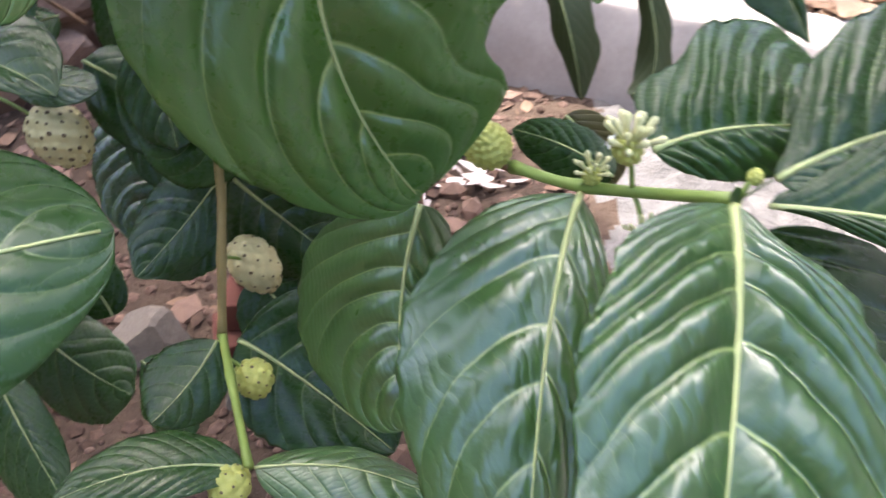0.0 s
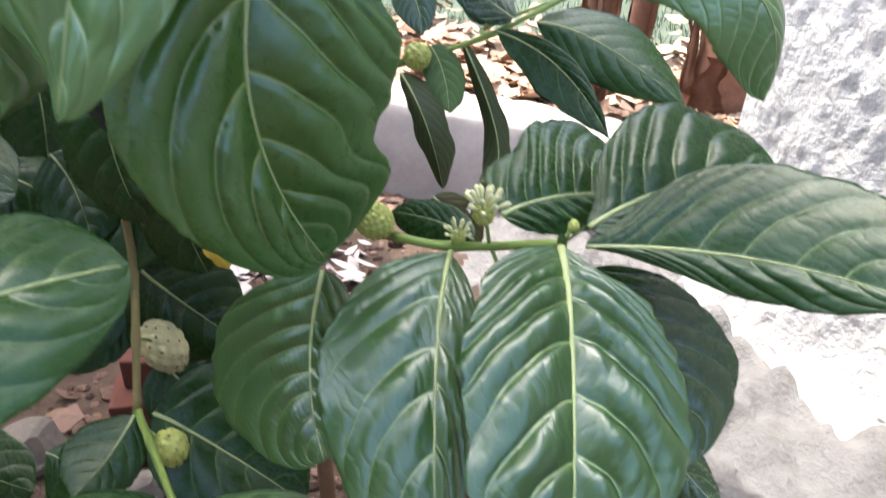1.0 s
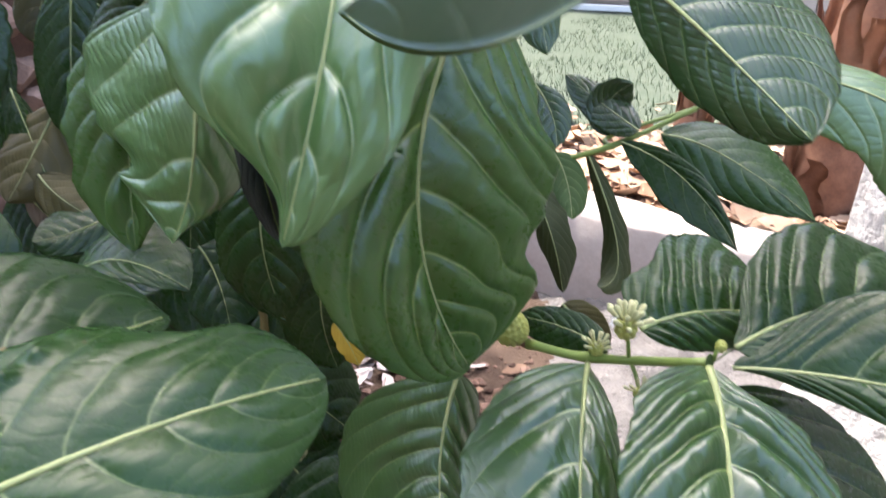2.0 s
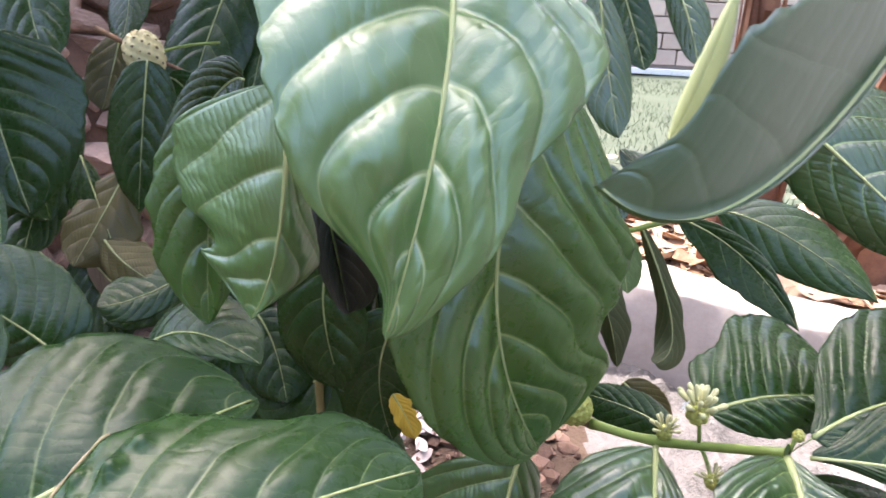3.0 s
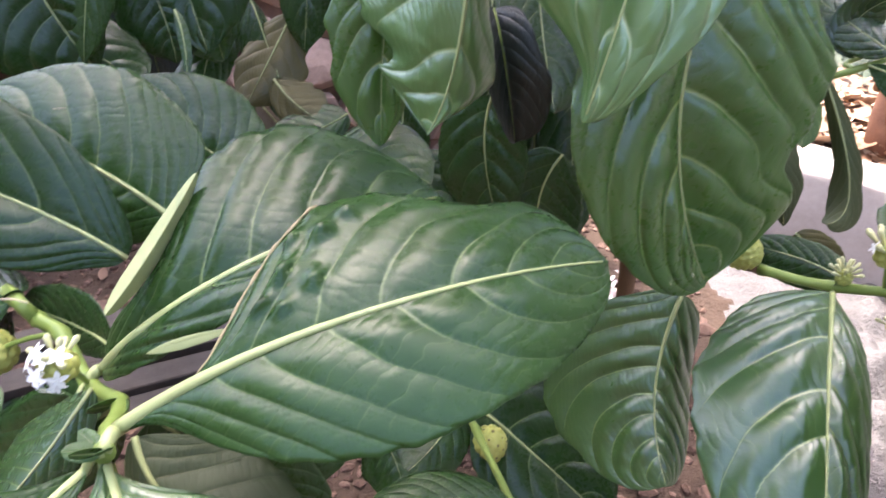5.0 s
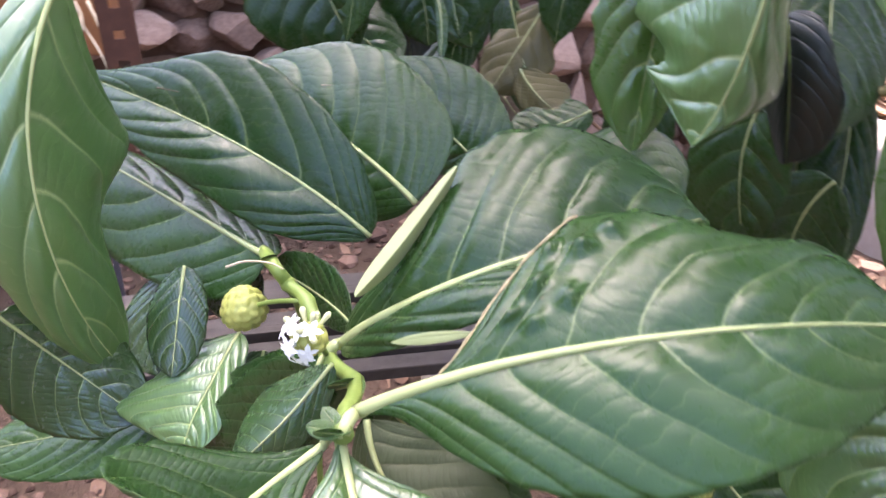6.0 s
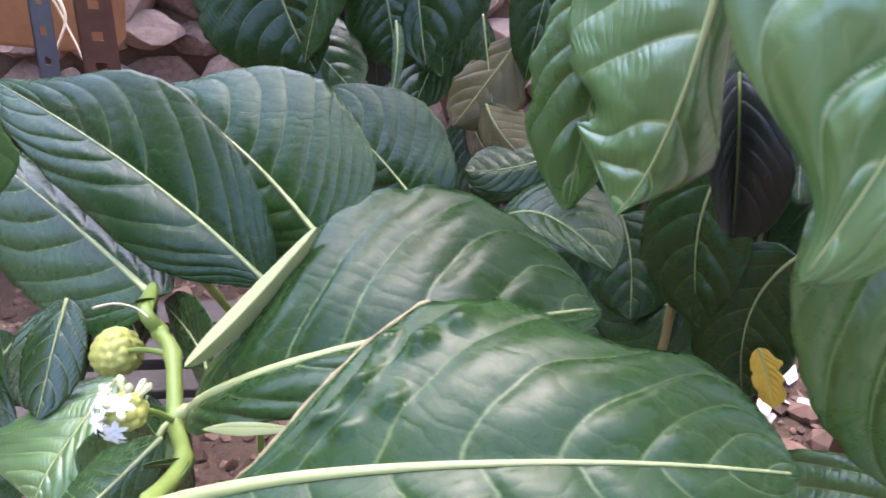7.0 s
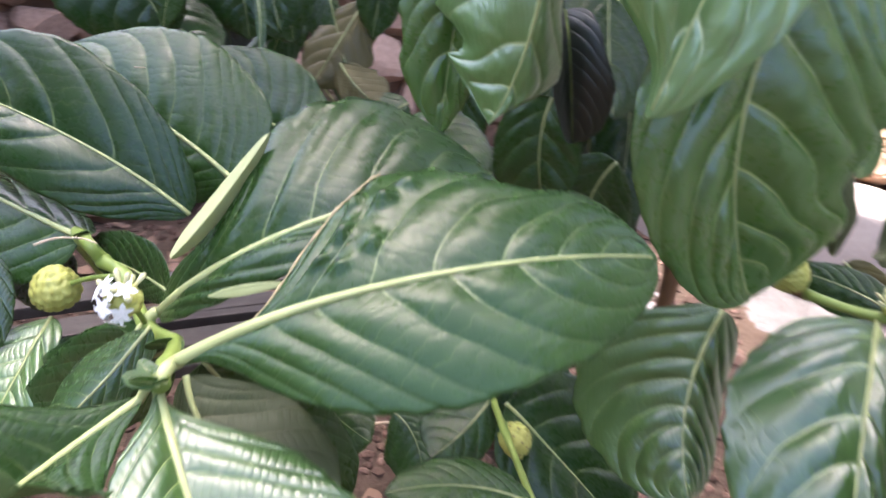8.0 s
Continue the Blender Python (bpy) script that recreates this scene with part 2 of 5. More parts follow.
GREY_STONE = simple("grey_pebble", (0.12, 0.100, 0.082), (0.29, 0.245, 0.205), 20.0, 0.8, 0.4, 0.002, 6.0, 0.3, 0.0, "object")

# ---- helpers for building ----
ORIGIN = {}


def thing(name, at, label, category, group="", kind=""):
    ob = new(name)
    ob.location = at
    ob.empty_display_size = 0.05
    ORIGIN[ob.name] = Vector(at)
    return tagged(ob, label, category, group, kind)


def part(name, bm, material, parent, label="", at=None, smooth=True):
    """Links a bmesh in world places as one mesh object under a thing or a part."""
    at = Vector(at) if at is not None else ORIGIN[parent.name].copy()
    me = bpy.data.meshes.new(name)
    bmesh.ops.translate(bm, verts=bm.verts, vec=-at)
    bm.to_mesh(me)
    bm.free()
    for m in (material if isinstance(material, (list, tuple)) else [material]):
        me.materials.append(m)
    if smooth:
        me.polygons.foreach_set("use_smooth", [True] * len(me.polygons))
    ob = new(name, me)
    ob.parent = parent
    ob.location = at - ORIGIN[parent.name] if parent is not None else at
    ORIGIN[ob.name] = at
    return tagged(ob, label)


def solo(name, bm, material, at, label, category, kind="", smooth=True, group=""):
    """A top-level thing that is one mesh."""
    me = bpy.data.meshes.new(name)
    bmesh.ops.translate(bm, verts=bm.verts, vec=-Vector(at))
    bm.to_mesh(me)
    bm.free()
    for m in (material if isinstance(material, (list, tuple)) else [material]):
        me.materials.append(m)
    if smooth:
        me.polygons.foreach_set("use_smooth", [True] * len(me.polygons))
    ob = new(name, me)
    ob.location = at
    ORIGIN[ob.name] = Vector(at)
    return tagged(ob, label, category, group, kind)


def tube(bm, points, radii, sides=8, caps=True):
    """A round tapered tube along a line of points."""
    pts = [Vector(p) for p in points]
    rings, side = [], None
    for i, p in enumerate(pts):
        d = (pts[min(i + 1, len(pts) - 1)] - pts[max(i - 1, 0)]).normalized()
        if side is None:
            side = d.orthogonal().normalized()
        side = (side - d * side.dot(d)).normalized()
        up = d.cross(side)
        rings.append([bm.verts.new(p + (side * math.cos(a) + up * math.sin(a)) * radii[i])
                      for a in (2 * math.pi * k / sides for k in range(sides))])
    for a, b in zip(rings, rings[1:]):
        for k in range(sides):
            bm.faces.new((a[k], a[(k + 1) % sides], b[(k + 1) % sides], b[k]))
    if caps:
        bm.faces.new(rings[0][::-1])
        bm.faces.new(rings[-1])
    return bm


def smooth_line(points, steps=6):
    """A Catmull-Rom line through the points."""
    p = [Vector(q) for q in points]
    p = [p[0] * 2 - p[1]] + p + [p[-1] * 2 - p[-2]]
    out = []
    for i in range(1, len(p) - 2):
        for s in range(steps):
            t = s / steps
            out.append(0.5 * (2 * p[i] + (p[i + 1] - p[i - 1]) * t + (2 * p[i - 1] - 5 * p[i] + 4 * p[i + 1] - p[i + 2]) * t * t
                              + (3 * p[i] - p[i - 1] - 3 * p[i + 1] + p[i + 2]) * t ** 3))
    return out + [p[-2]]


def box(bm, centre, size, turn=None, bevel=0.0):
    """A bevelled block."""
    made = bmesh.ops.create_cube(bm, size=1.0)["verts"]
    m = Matrix.Translation(centre) @ (turn.to_4x4() if turn is not None else Matrix.Identity(4)) @ Matrix.Diagonal((*size, 1))
    bmesh.ops.transform(bm, matrix=m, verts=made)
    if bevel:
        edges = list({e for v in made for e in v.link_edges})
        bmesh.ops.bevel(bm, geom=edges, offset=bevel, segments=2, affect="EDGES", profile=0.6)
    return bm


# ---- ground, kerb, walls ----
def sheet(xs, ys, height):
    bm = bmesh.new()
    rows = [[bm.verts.new((x, y, height(x, y))) for x in xs] for y in ys]
    for a, b in zip(rows, rows[1:]):
        for i in range(len(xs) - 1):
            bm.faces.new((a[i], a[i + 1], b[i + 1], b[i]))
    return bm


KERB_A, KERB_B = Vector((-0.35, 2.59, 0)), Vector((2.30, 0.74 + 0.0, 0))
KERB_DIR = (KERB_B - KERB_A).normalized()
KERB_OUT = Vector((-KERB_DIR.y, KERB_DIR.x, 0))     # away from the shrub


def soil_height(x, y):
    p = Vector((x * 1.6, y * 1.6, 0.3))
    rubbly = max(0.0, min(1.0, (x - 0.35) * 4)) * (0.10 * abs(noise.noise(Vector((x * 8, y * 8, 1.5)))) + 0.04 * abs(noise.noise(Vector((x * 21, y * 21, 3.5))))) if 0 < x < 1.65 and abs(y) < 2.6 else 0.0
    return GROUND + rubbly + 0.035 * noise.noise(p) + 0.016 * noise.noise(p * 4.1) + 0.008 * noise.noise(p * 13.0)


SOIL_X = [-400, -60, -12] + list(np.linspace(-3.6, 0.3, 120)) + list(np.linspace(0.32, 1.62, 85)) + list(np.linspace(1.66, 2.6, 20)) + [12, 60, 400]
SOIL_Y = [-400, -60, -10, -3] + list(np.linspace(-1.3, 3.0, 230))
soil = solo("ground", sheet(SOIL_X, SOIL_Y, soil_height), [SOIL, PALE_SOIL], (0, 0, GROUND),
            "bare brown soil with clods and dry litter under the shrub", "ground", "structure")
for poly in soil.data.polygons:
    c = poly.center
    if c.y > -0.9 + 0.5 * noise.noise(Vector((c.x * 2, 3, 1))) and 1.7 > c.x > 0.42 + 0.16 * noise.noise(Vector((c.x * 3, c.y * 3, 0))) + 0.12 * noise.noise(Vector((c.x * 11, c.y * 11, 4))):
        poly.material_index = 1


def bed_height(x, y):
    p = Vector((x * 0.9, y * 0.9, 7.3))
    off = (Vector((x, y, 0)) - KERB_A).dot(KERB_OUT)
    if off < 0.03:
        return -0.6
    return BED - 0.02 + 0.03 * noise.noise(p) + 0.012 * noise.noise(p * 5.0)


def far_sheet():
    """Bed and lawn behind the kerb, one sheet that runs on to the far distance."""
    bm = bmesh.new()
    xs = [-400, -60, -12] + list(np.linspace(-4, 9, 100)) + [20, 80, 400]
    ys = list(np.linspace(0.03, 2.5, 40)) + list(np.linspace(2.7, 14, 60)) + [40, 150, 600]
    rows = []
    for o in ys:
        row = []
        for s in xs:
            q = KERB_A + KERB_DIR * s + KERB_OUT * o
            z = bed_height(q.x, q.y) if o < 14 and -4 <= s <= 9 else BED
            row.append(bm.verts.new((q.x, q.y, z)))
        rows.append(row)
    for a, b in zip(rows, rows[1:]):
        for i in range(len(xs) - 1):
            bm.faces.new((a[i], a[i + 1], b[i + 1], b[i]))
    return bm


lawn = solo("lawn", far_sheet(), [LAWN, SOIL], (0, 4, BED), "sunlit dry lawn with bare patches behind the kerb", "lawn", "structure")
for poly in lawn.data.polygons:
    c = poly.center + Vector((0, 4, BED))
    if (c - KERB_A).dot(KERB_OUT) < 1.35 + 0.4 * noise.noise(Vector((c.x * 2, c.y * 2, 0))):
        poly.material_index = 1


def kerb():
    """The cement kerb that holds the bed, with a worn uneven top edge."""
    bm = bmesh.new()
    n = 150
    prof = [(0.0, GROUND - 0.15), (0.0, GROUND + 0.1), (0.0, 0.595), (0.012, 0.612), (0.19, 0.618), (0.20, 0.606), (0.20, 0.40)]
    rings = []
    for i in range(n + 1):
        s = 5.6 * i / n
        ring = []
        for j, (o, z) in enumerate(prof):
            w = 0.010 * noise.noise(Vector((s * 5, j * 0.9, z * 5))) + 0.005 * noise.noise(Vector((s * 21, j, z * 9)))
            q = KERB_A + KERB_DIR * s + KERB_OUT * (o + (w if j else 0))
            ring.append(bm.verts.new((q.x, q.y, z + (w if j in (2, 3, 4, 5) else 0))))
        rings.append(ring)
    for a, b in zip(rings, rings[1:]):
        for j in range(len(prof) - 1):
            bm.faces.new((a[j], b[j], b[j + 1], a[j + 1]))
    bm.faces.new(rings[0]), bm.faces.new(rings[-1][::-1])
    return bm


solo("kerb", kerb(), CEMENT, KERB_A + Vector((0, 0, GROUND)), "low grey cement kerb with a sunlit worn top edge", "kerb", "structure")


def rough_wall():
    """A rough whitewashed wall: a thick slab with a lumpy thrown-plaster face."""
    bm = bmesh.new()
    a, b = Vector((1.05, 1.45, 0)), Vector((1.50, -1.2, 0))
    d = (b - a).normalized()
    out = Vector((d.y, -d.x, 0))
    out = out if out.x < 0 else -out
    nx, nz = 340, 230
    rows = []
    for k in range(nz):
        z = GROUND - 0.1 + 2.9 * k / (nz - 1)
        row = []
        for i in range(nx):
            s = (b - a).length * i / (nx - 1)
            p = Vector((s, z * 0.62, 1.7))
            h = 0.03 * noise.noise(p * 2.3) + 0.012 * abs(noise.noise(p * 6.5)) + 0.007 * noise.noise(p * 15.0) + 0.006 * noise.noise(p * 36.0) + 0.004 * noise.noise(p * 85.0)
            h = h * min(1.0, s / 0.05) + 0.10 * math.exp(-(z - GROUND) / 0.14)
            q = a + d * s + out * h
            row.append(bm.verts.new((q.x, q.y, z)))
        rows.append(row)
    for r0, r1 in zip(rows, rows[1:]):
        for i in range(nx - 1):
            bm.faces.new((r0[i], r0[i + 1], r1[i + 1], r1[i]))
    # back and ends
    edge = [r[0] for r in rows] + rows[-1][1:] + [r[-1] for r in rows[-2::-1]] + rows[0][-2:0:-1]
    back = [bm.verts.new(v.co - out * 0.30) for v in edge]
    for i in range(len(edge)):
        j = (i + 1) % len(edge)
        bm.faces.new((edge[i], back[i], back[j], edge[j]))
    bm.faces.new(back)
    bmesh.ops.recalc_face_normals(bm, faces=bm.faces)
    return bm


solo("wall_east", rough_wall(), PLASTER, (1.3, 0.2, GROUND), "rough lumpy whitewashed wall lit by the sun", "wall", "structure")

# tall wall out of view, added to keep sun off the shrub
SHADE_WALL_TURN = Matrix.Rotation(math.atan2(KERB_DIR.y, KERB_DIR.x), 3, "Z")
SHADE_WALL_AT = Vector((-0.75, 3.15, 0)) - KERB_DIR * 2.2
bm = box(bmesh.new(), SHADE_WALL_AT + Vector((0, 0, 10.15)), (4.4, 0.3, 20.0), SHADE_WALL_TURN, 0.01)
solo("wall_house", bm, SHADE_PLASTER, SHADE_WALL_AT + Vector((0, 0, 0.15)), "unseen tall dark wall added behind the rubble to shade the shrub", "wall", "structure", False)
# unseen, added to block the low northern sky that the leaves reflect
bm = box(bmesh.new(), (5.0, 13.4, 4.75), (26.0, 0.3, 9.3), Matrix.Rotation(-0.18, 3, "Z"), 0.01)
solo("wall_far_house", bm, SHADE_PLASTER, (5.0, 13.4, 0.1), "unseen dark wall added beyond the far boundary wall to block sky", "wall", "structure", False)
# two unseen walls behind the camera, added to shape sky light on the leaves
bm = box(bmesh.new(), (-0.5, -2.25, 0.95), (9.0, 0.25, 1.7), None, 0.01)
solo("wall_south", bm, DULL_WALL, (-0.5, -2.25, 0.2), "unseen dull wall added behind the camera to darken leaf reflections", "wall", "structure", False)
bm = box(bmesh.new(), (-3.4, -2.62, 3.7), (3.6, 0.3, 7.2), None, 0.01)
solo("wall_southwest", bm, DULL_WALL, (-3.4, -2.62, 0.1), "unseen tall dull wall added to the south-west to block sky", "wall", "structure", False)
bm = box(bmesh.new(), (-4.0, 0.4, 0.95), (0.25, 4.4, 1.7), None, 0.01)
solo("wall_west", bm, HOUSE, (-4.0, 0.4, 0.2), "plain plastered wall closing the yard", "wall", "structure", False)


# ---- the noni shrub ----
FRUITA_AT = Vector((-0.184, 0.668, 0.774))
BUDLOW_AT = Vector((-0.166, 0.543, 0.721))
NODELOW_AT = Vector((-0.204, 0.580, 0.749))
STEMTOP_AT = Vector((-0.204, 0.677, 0.889))
STEMMID_AT = Vector((-0.203, 0.626, 0.819))
NODELOW2_AT = Vector((-0.132, 0.406, 0.762))
BUDLOW2_AT = Vector((-0.146, 0.390, 0.757))
BUDB_AT = Vector((0.070, 0.548, 1.002))
STEMB_AT = Vector((0.093, 0.549, 0.981))
NODEE_AT = Vector((0.144, 0.500, 0.994))
NODER_AT = Vector((0.230, 0.424, 1.034))
FLOWERR_AT = Vector((0.165, 0.469, 1.045))
BUDR_AT = Vector((0.237, 0.427, 1.050))
FRUITK_AT = Vector((0.152, 0.830, 1.096))
FRUITL_AT = Vector((-0.525, 0.263, 1.009))
FLOWERL_AT = Vector((-0.399, 0.176, 1.077))
NODEL_AT = Vector((-0.419, 0.222, 1.026))
NODEL0_AT = Vector((-0.514, 0.287, 1.045))
NODELMID_AT = Vector((-0.460, 0.259, 1.037))
NODEL2_AT = Vector((-0.378, 0.191, 1.041))
NODEL3_AT = Vector((-0.348, 0.130, 1.062))
FRUITT3_AT = Vector((-0.456, 0.894, 1.303))
FRUITM_AT = Vector((-0.391, 0.728, 0.907))
KBACK0_AT = Vector((0.120, 0.859, 1.074))
KBACK1_AT = Vector((0.245, 0.838, 1.120))
KBACK2_AT = Vector((0.355, 0.836, 1.175))
KBACK3_AT = Vector((0.256, 0.867, 1.129))
ORANGE_AT = Vector((-1.655, 0.983, 1.004))
STRAW1_AT = Vector((-1.327, 0.820, 1.089))
STRAW2_AT = Vector((-1.298, 0.765, 0.972))
STRAW3_AT = Vector((-1.324, 0.845, 1.087))
STRAW4_AT = Vector((-1.239, 0.790, 0.964))
STRAW5_AT = Vector((-1.367, 0.818, 1.121))
STRAW6_AT = Vector((-1.307, 0.810, 1.055))
REDBRICK_AT = Vector((-0.306, 1.025, 0.887))
TWIG1_AT = Vector((-0.491, 0.848, 1.090))
TWIG2_AT = Vector((-0.427, 0.814, 1.047))
TWIG3_AT = Vector((-0.360, 0.796, 1.007))
TWR1_AT = Vector((-0.544, 0.961, 1.332))
TWR2_AT = Vector((-0.441, 0.941, 1.289))
TWR3_AT = Vector((-0.346, 0.925, 1.257))
STONE_AT = Vector((-0.544, 0.996, 0.525))
SCR1_AT = Vector((-0.673, 0.354, 1.144))
SCR2_AT = Vector((-0.655, 0.361, 1.141))
SPN1_AT = Vector((-0.560, 0.441, 1.140))
SPN2_AT = Vector((-0.551, 0.445, 1.140))
CORD1_AT = Vector((-0.528, 0.963, 0.390))
CORD2_AT = Vector((-0.353, 1.022, 0.514))
TEN1_AT = Vector((-0.528, 0.253, 1.052))
TEN2_AT = Vector((-0.516, 0.261, 1.056))
TEN3_AT = Vector((-0.495, 0.262, 1.060))
TEN4_AT = Vector((-0.478, 0.258, 1.061))
NODELUP_AT = Vector((-0.486, 0.272, 1.038))
SHOOT_AT = Vector((-0.690, 0.478, 0.930))
shrub = thing("noni_shrub", (0.01, 0.80, GROUND), "leafy green noni shrub with glossy ribbed leaves and pale fruits", "shrub")
leaf_count = 0


def profile(u, full, tip_full):
    """Half width of the blade along its length, 1 at the widest."""
    w = math.sin(math.pi * u) ** (full if u < 0.5 else tip_full) if 0 < u < 1 else 0.0
    if u > 0.90:
        w *= 1 - 0.45 * ((u - 0.90) / 0.10)
    return w


KNOTS = (0.07, 0.20, 0.35, 0.50, 0.65, 0.80, 0.93)


def along_knots(u, values):
    """A smooth line through seven values along the blade."""
    x = (KNOTS[0] - 0.14,) + KNOTS + (KNOTS[-1] + 0.14,)
    y = (values[0],) + tuple(values) + (values[-1],)
    u = min(max(u, x[0] + 1e-4), x[-1] - 1e-4)
    i = max(k for k in range(len(x) - 1) if x[k] <= u)

    def slope(k):
        if k in (0, len(x) - 1):
            return 0.0
        a, b = x[k] - x[k - 1], x[k + 1] - x[k]
        return ((y[k + 1] - y[k]) / b * a + (y[k] - y[k - 1]) / a * b) / (a + b)
    h = x[i + 1] - x[i]
    t = (u - x[i]) / h
    return ((2 * t ** 3 - 3 * t * t + 1) * y[i] + (t ** 3 - 2 * t * t + t) * h * slope(i)
            + (3 * t * t - 2 * t ** 3) * y[i + 1] + (t ** 3 - t * t) * h * slope(i + 1))


def size_of(a, b):
    return 0.5 * (a.length + b.length)


def leaf(base, mid, tip, left, right, kind="top", node=None, quilt=1.0, wave=1.0, rib=1.0, label="", droop=0.0, full=0.5, tip_full=0.0, veins=0.0, sweep=0.34, skew=1.0, lobe=0.0, lw=(), rw=(), vo=(), blister=(), edge=0):
    """One leaf: a quilted blade on a bent midrib from base over mid to tip; left and right are its widest margins.
    lw and rw: how much wider than an ellipse each half is, at seven places from base to tip; vo: where along the midrib the side veins leave it."""
    global leaf_count
    leaf_count += 1
    rnd = random.Random(leaf_count * 7 + 3)
    b, m, t = Vector(base), Vector(mid), Vector(tip)
    lv, rv = Vector(left) - m, Vector(right) - m
    nu, nv = (190, 40) if size_of(lv, rv) > 0.10 else (112, 22) if size_of(lv, rv) > 0.06 else (60, 13)

    def spine(u):
        return b * ((1 - u) * (1 - 2 * u)) + m * (4 * u * (1 - u)) + t * (u * (2 * u - 1))

    def along(u):
        return (b * (4 * u - 3) + m * (4 - 8 * u) + t * (4 * u - 1)).normalized()

    t_mid = along(0.5)
    lv, rv = lv - t_mid * lv.dot(t_mid), rv - t_mid * rv.dot(t_mid)
    n_mid = t_mid.cross(lv.normalized() - rv.normalized()).normalized()
    size = 0.5 * (lv.length + rv.length)
    ph = rnd.random() * 6.28
    if not vo:
        n_veins = round(veins or rnd.uniform(4.2, 6.2))
        vo = [0.10 + 0.74 * ((k + rnd.uniform(-0.12, 0.12)) / n_veins) ** 0.93 if k else 0.07 + 0.05 * rnd.random() for k in range(n_veins + 1)]
    nodes = [2 * vo[0] - vo[1]] + list(vo) + [vo[-1] + 0.8 * (vo[-1] - vo[-2]), vo[-1] + 1.5 * (vo[-1] - vo[-2])]

    def vein_phase(u, v, right):
        """Counts the side veins from the base; they bend towards the tip, and the two halves are a little out of step."""
        x = u - (sweep + 0.03 * noise.noise(Vector((u * 3.0, 2.0 if right else 5.0, leaf_count)))) * abs(v) ** 1.5
        x += 0.012 * noise.noise(Vector((u * 5, v * 4, leaf_count))) - (0.025 if right else 0.0)
        if x <= nodes[0]:
            return -1 + (x - nodes[0]) / (nodes[1] - nodes[0])
        for k in range(len(nodes) - 1):
            if x < nodes[k + 1]:
                break
        return k - 1 + (x - nodes[k]) / (nodes[k + 1] - nodes[k])

    def half_width(us, widths, f):
        if not widths:
            return profile(us, f, tip_full or f)
        return math.sqrt(max(0.0, math.sin(math.pi * us))) * max(0.03, along_knots(us, widths))

    bm = bmesh.new()
    layer = bm.loops.layers.uv.new("UVMap")
    blade_layer = bm.loops.layers.uv.new("Blade")
    blade_at = {}
    long = (b - m).length + (m - t).length
    cols = [-1 + k / nv for k in range(2 * nv + 1)]
    top, under = [], []
    for i in range(nu + 1):
        u = i / nu
        p, turn = spine(u), t_mid.rotation_difference(along(u))
        n = turn @ n_mid
        us = u ** skew
        w = profile(us, full, tip_full or full)
        halves = (half_width(us, lw, full), half_width(us, rw, full))
        a, c = [], []
        for v in cols:
            s = abs(v)
            side = (turn @ (lv if v < 0 else rv)) * (halves[v > 0] * s)
            phase = vein_phase(u, v, v > 0) + 20.0
            f = phase - math.floor(phase)
            bulge = math.sin(math.pi * f ** 0.8) ** 0.8
            env = min(1.0, s / 0.22) ** 0.8 * (1.0 - 0.72 * s ** 2.5) * min(1.0, 6.0 * (1 - u)) * min(1.0, 5.0 * u)
            h = quilt * 0.075 * size * bulge * env * min(1.0, halves[v > 0] * 1.4)
            h *= 0.85 + 0.6 * noise.noise(Vector((u * 4.0, v * 2.0, leaf_count * 2.3)))
            h += quilt * 0.012 * size * noise.noise(Vector((u * 17.0, v * 9.0, leaf_count * 5.3))) * env
            h += 0.10 * size * w * (s - s * s) * 2.0
            h += wave * size * 0.035 * s * s * math.sin(u * 13.0 + ph + (1.7 if v > 0 else 0.0)) * (0.4 + 0.6 * u)
            h += wave * size * 0.05 * noise.noise(Vector((u * 2.2 + leaf_count * 3.1, v * 1.4, ph)))
            for bu, bv, br, bh in blister:
                h += bh * math.exp(-((u - bu) / br) ** 2 - ((v - bv) / (2.6 * br)) ** 2)
            h -= droop * size * s * s * w
            jag = 1.0 + 0.035 * noise.noise(Vector((u * 22.0, v * 3.0, leaf_count * 1.7))) * (s > 0.95)
            jag += (0.03 + lobe) * s * s * noise.noise(Vector((u * 7.0, (2.0 if v > 0 else -2.0), leaf_count * 2.9)))
            q = p + side * jag + n * h
            a.append(bm.verts.new(q))
            blade_at[a[-1]] = (u, side.length * (1 if v > 0 else -1) / long)
            thick = 0.0006 if s < 0.97 else 0.0003
            c.append(bm.verts.new(q - n * thick))
            blade_at[c[-1]] = blade_at[a[-1]]
        top.append(a)
        under.append(c)

    def face(vs, uvs, mat):
        f = bm.faces.new(vs)
        f.material_index = mat
        for loop, uv in zip(f.loops, uvs):
            loop[layer].uv = uv
            loop[blade_layer].uv = blade_at[loop.vert]

    nc = len(cols)
    vu = [[(vein_phase(i / nu, v, False), vein_phase(i / nu, v, True)) for v in cols] for i in range(nu + 1)]
    for i in range(nu):
        for k in range(nc - 1):
            half = int(k >= nv)
            uv = [(vu[i][k][half], k / (nc - 1)), (vu[i + 1][k][half], k / (nc - 1)), (vu[i + 1][k + 1][half], (k + 1) / (nc - 1)), (vu[i][k + 1][half], (k + 1) / (nc - 1))]
            face((top[i][k], top[i + 1][k], top[i + 1][k + 1], top[i][k + 1])[::-1], uv[::-1], 0)
            face((under[i][k], under[i + 1][k], under[i + 1][k + 1], under[i][k + 1]), uv, 1)
        for k in (0, nc - 1):
            uv = [(i / nu, k / (nc - 1)), ((i + 1) / nu, k / (nc - 1)), ((i + 1) / nu, k / (nc - 1)), (i / nu, k / (nc - 1))]
            vs = (top[i][k], top[i + 1][k], under[i + 1][k], under[i][k])
            face(vs if k == 0 else vs[::-1], uv if k == 0 else uv[::-1], 1)
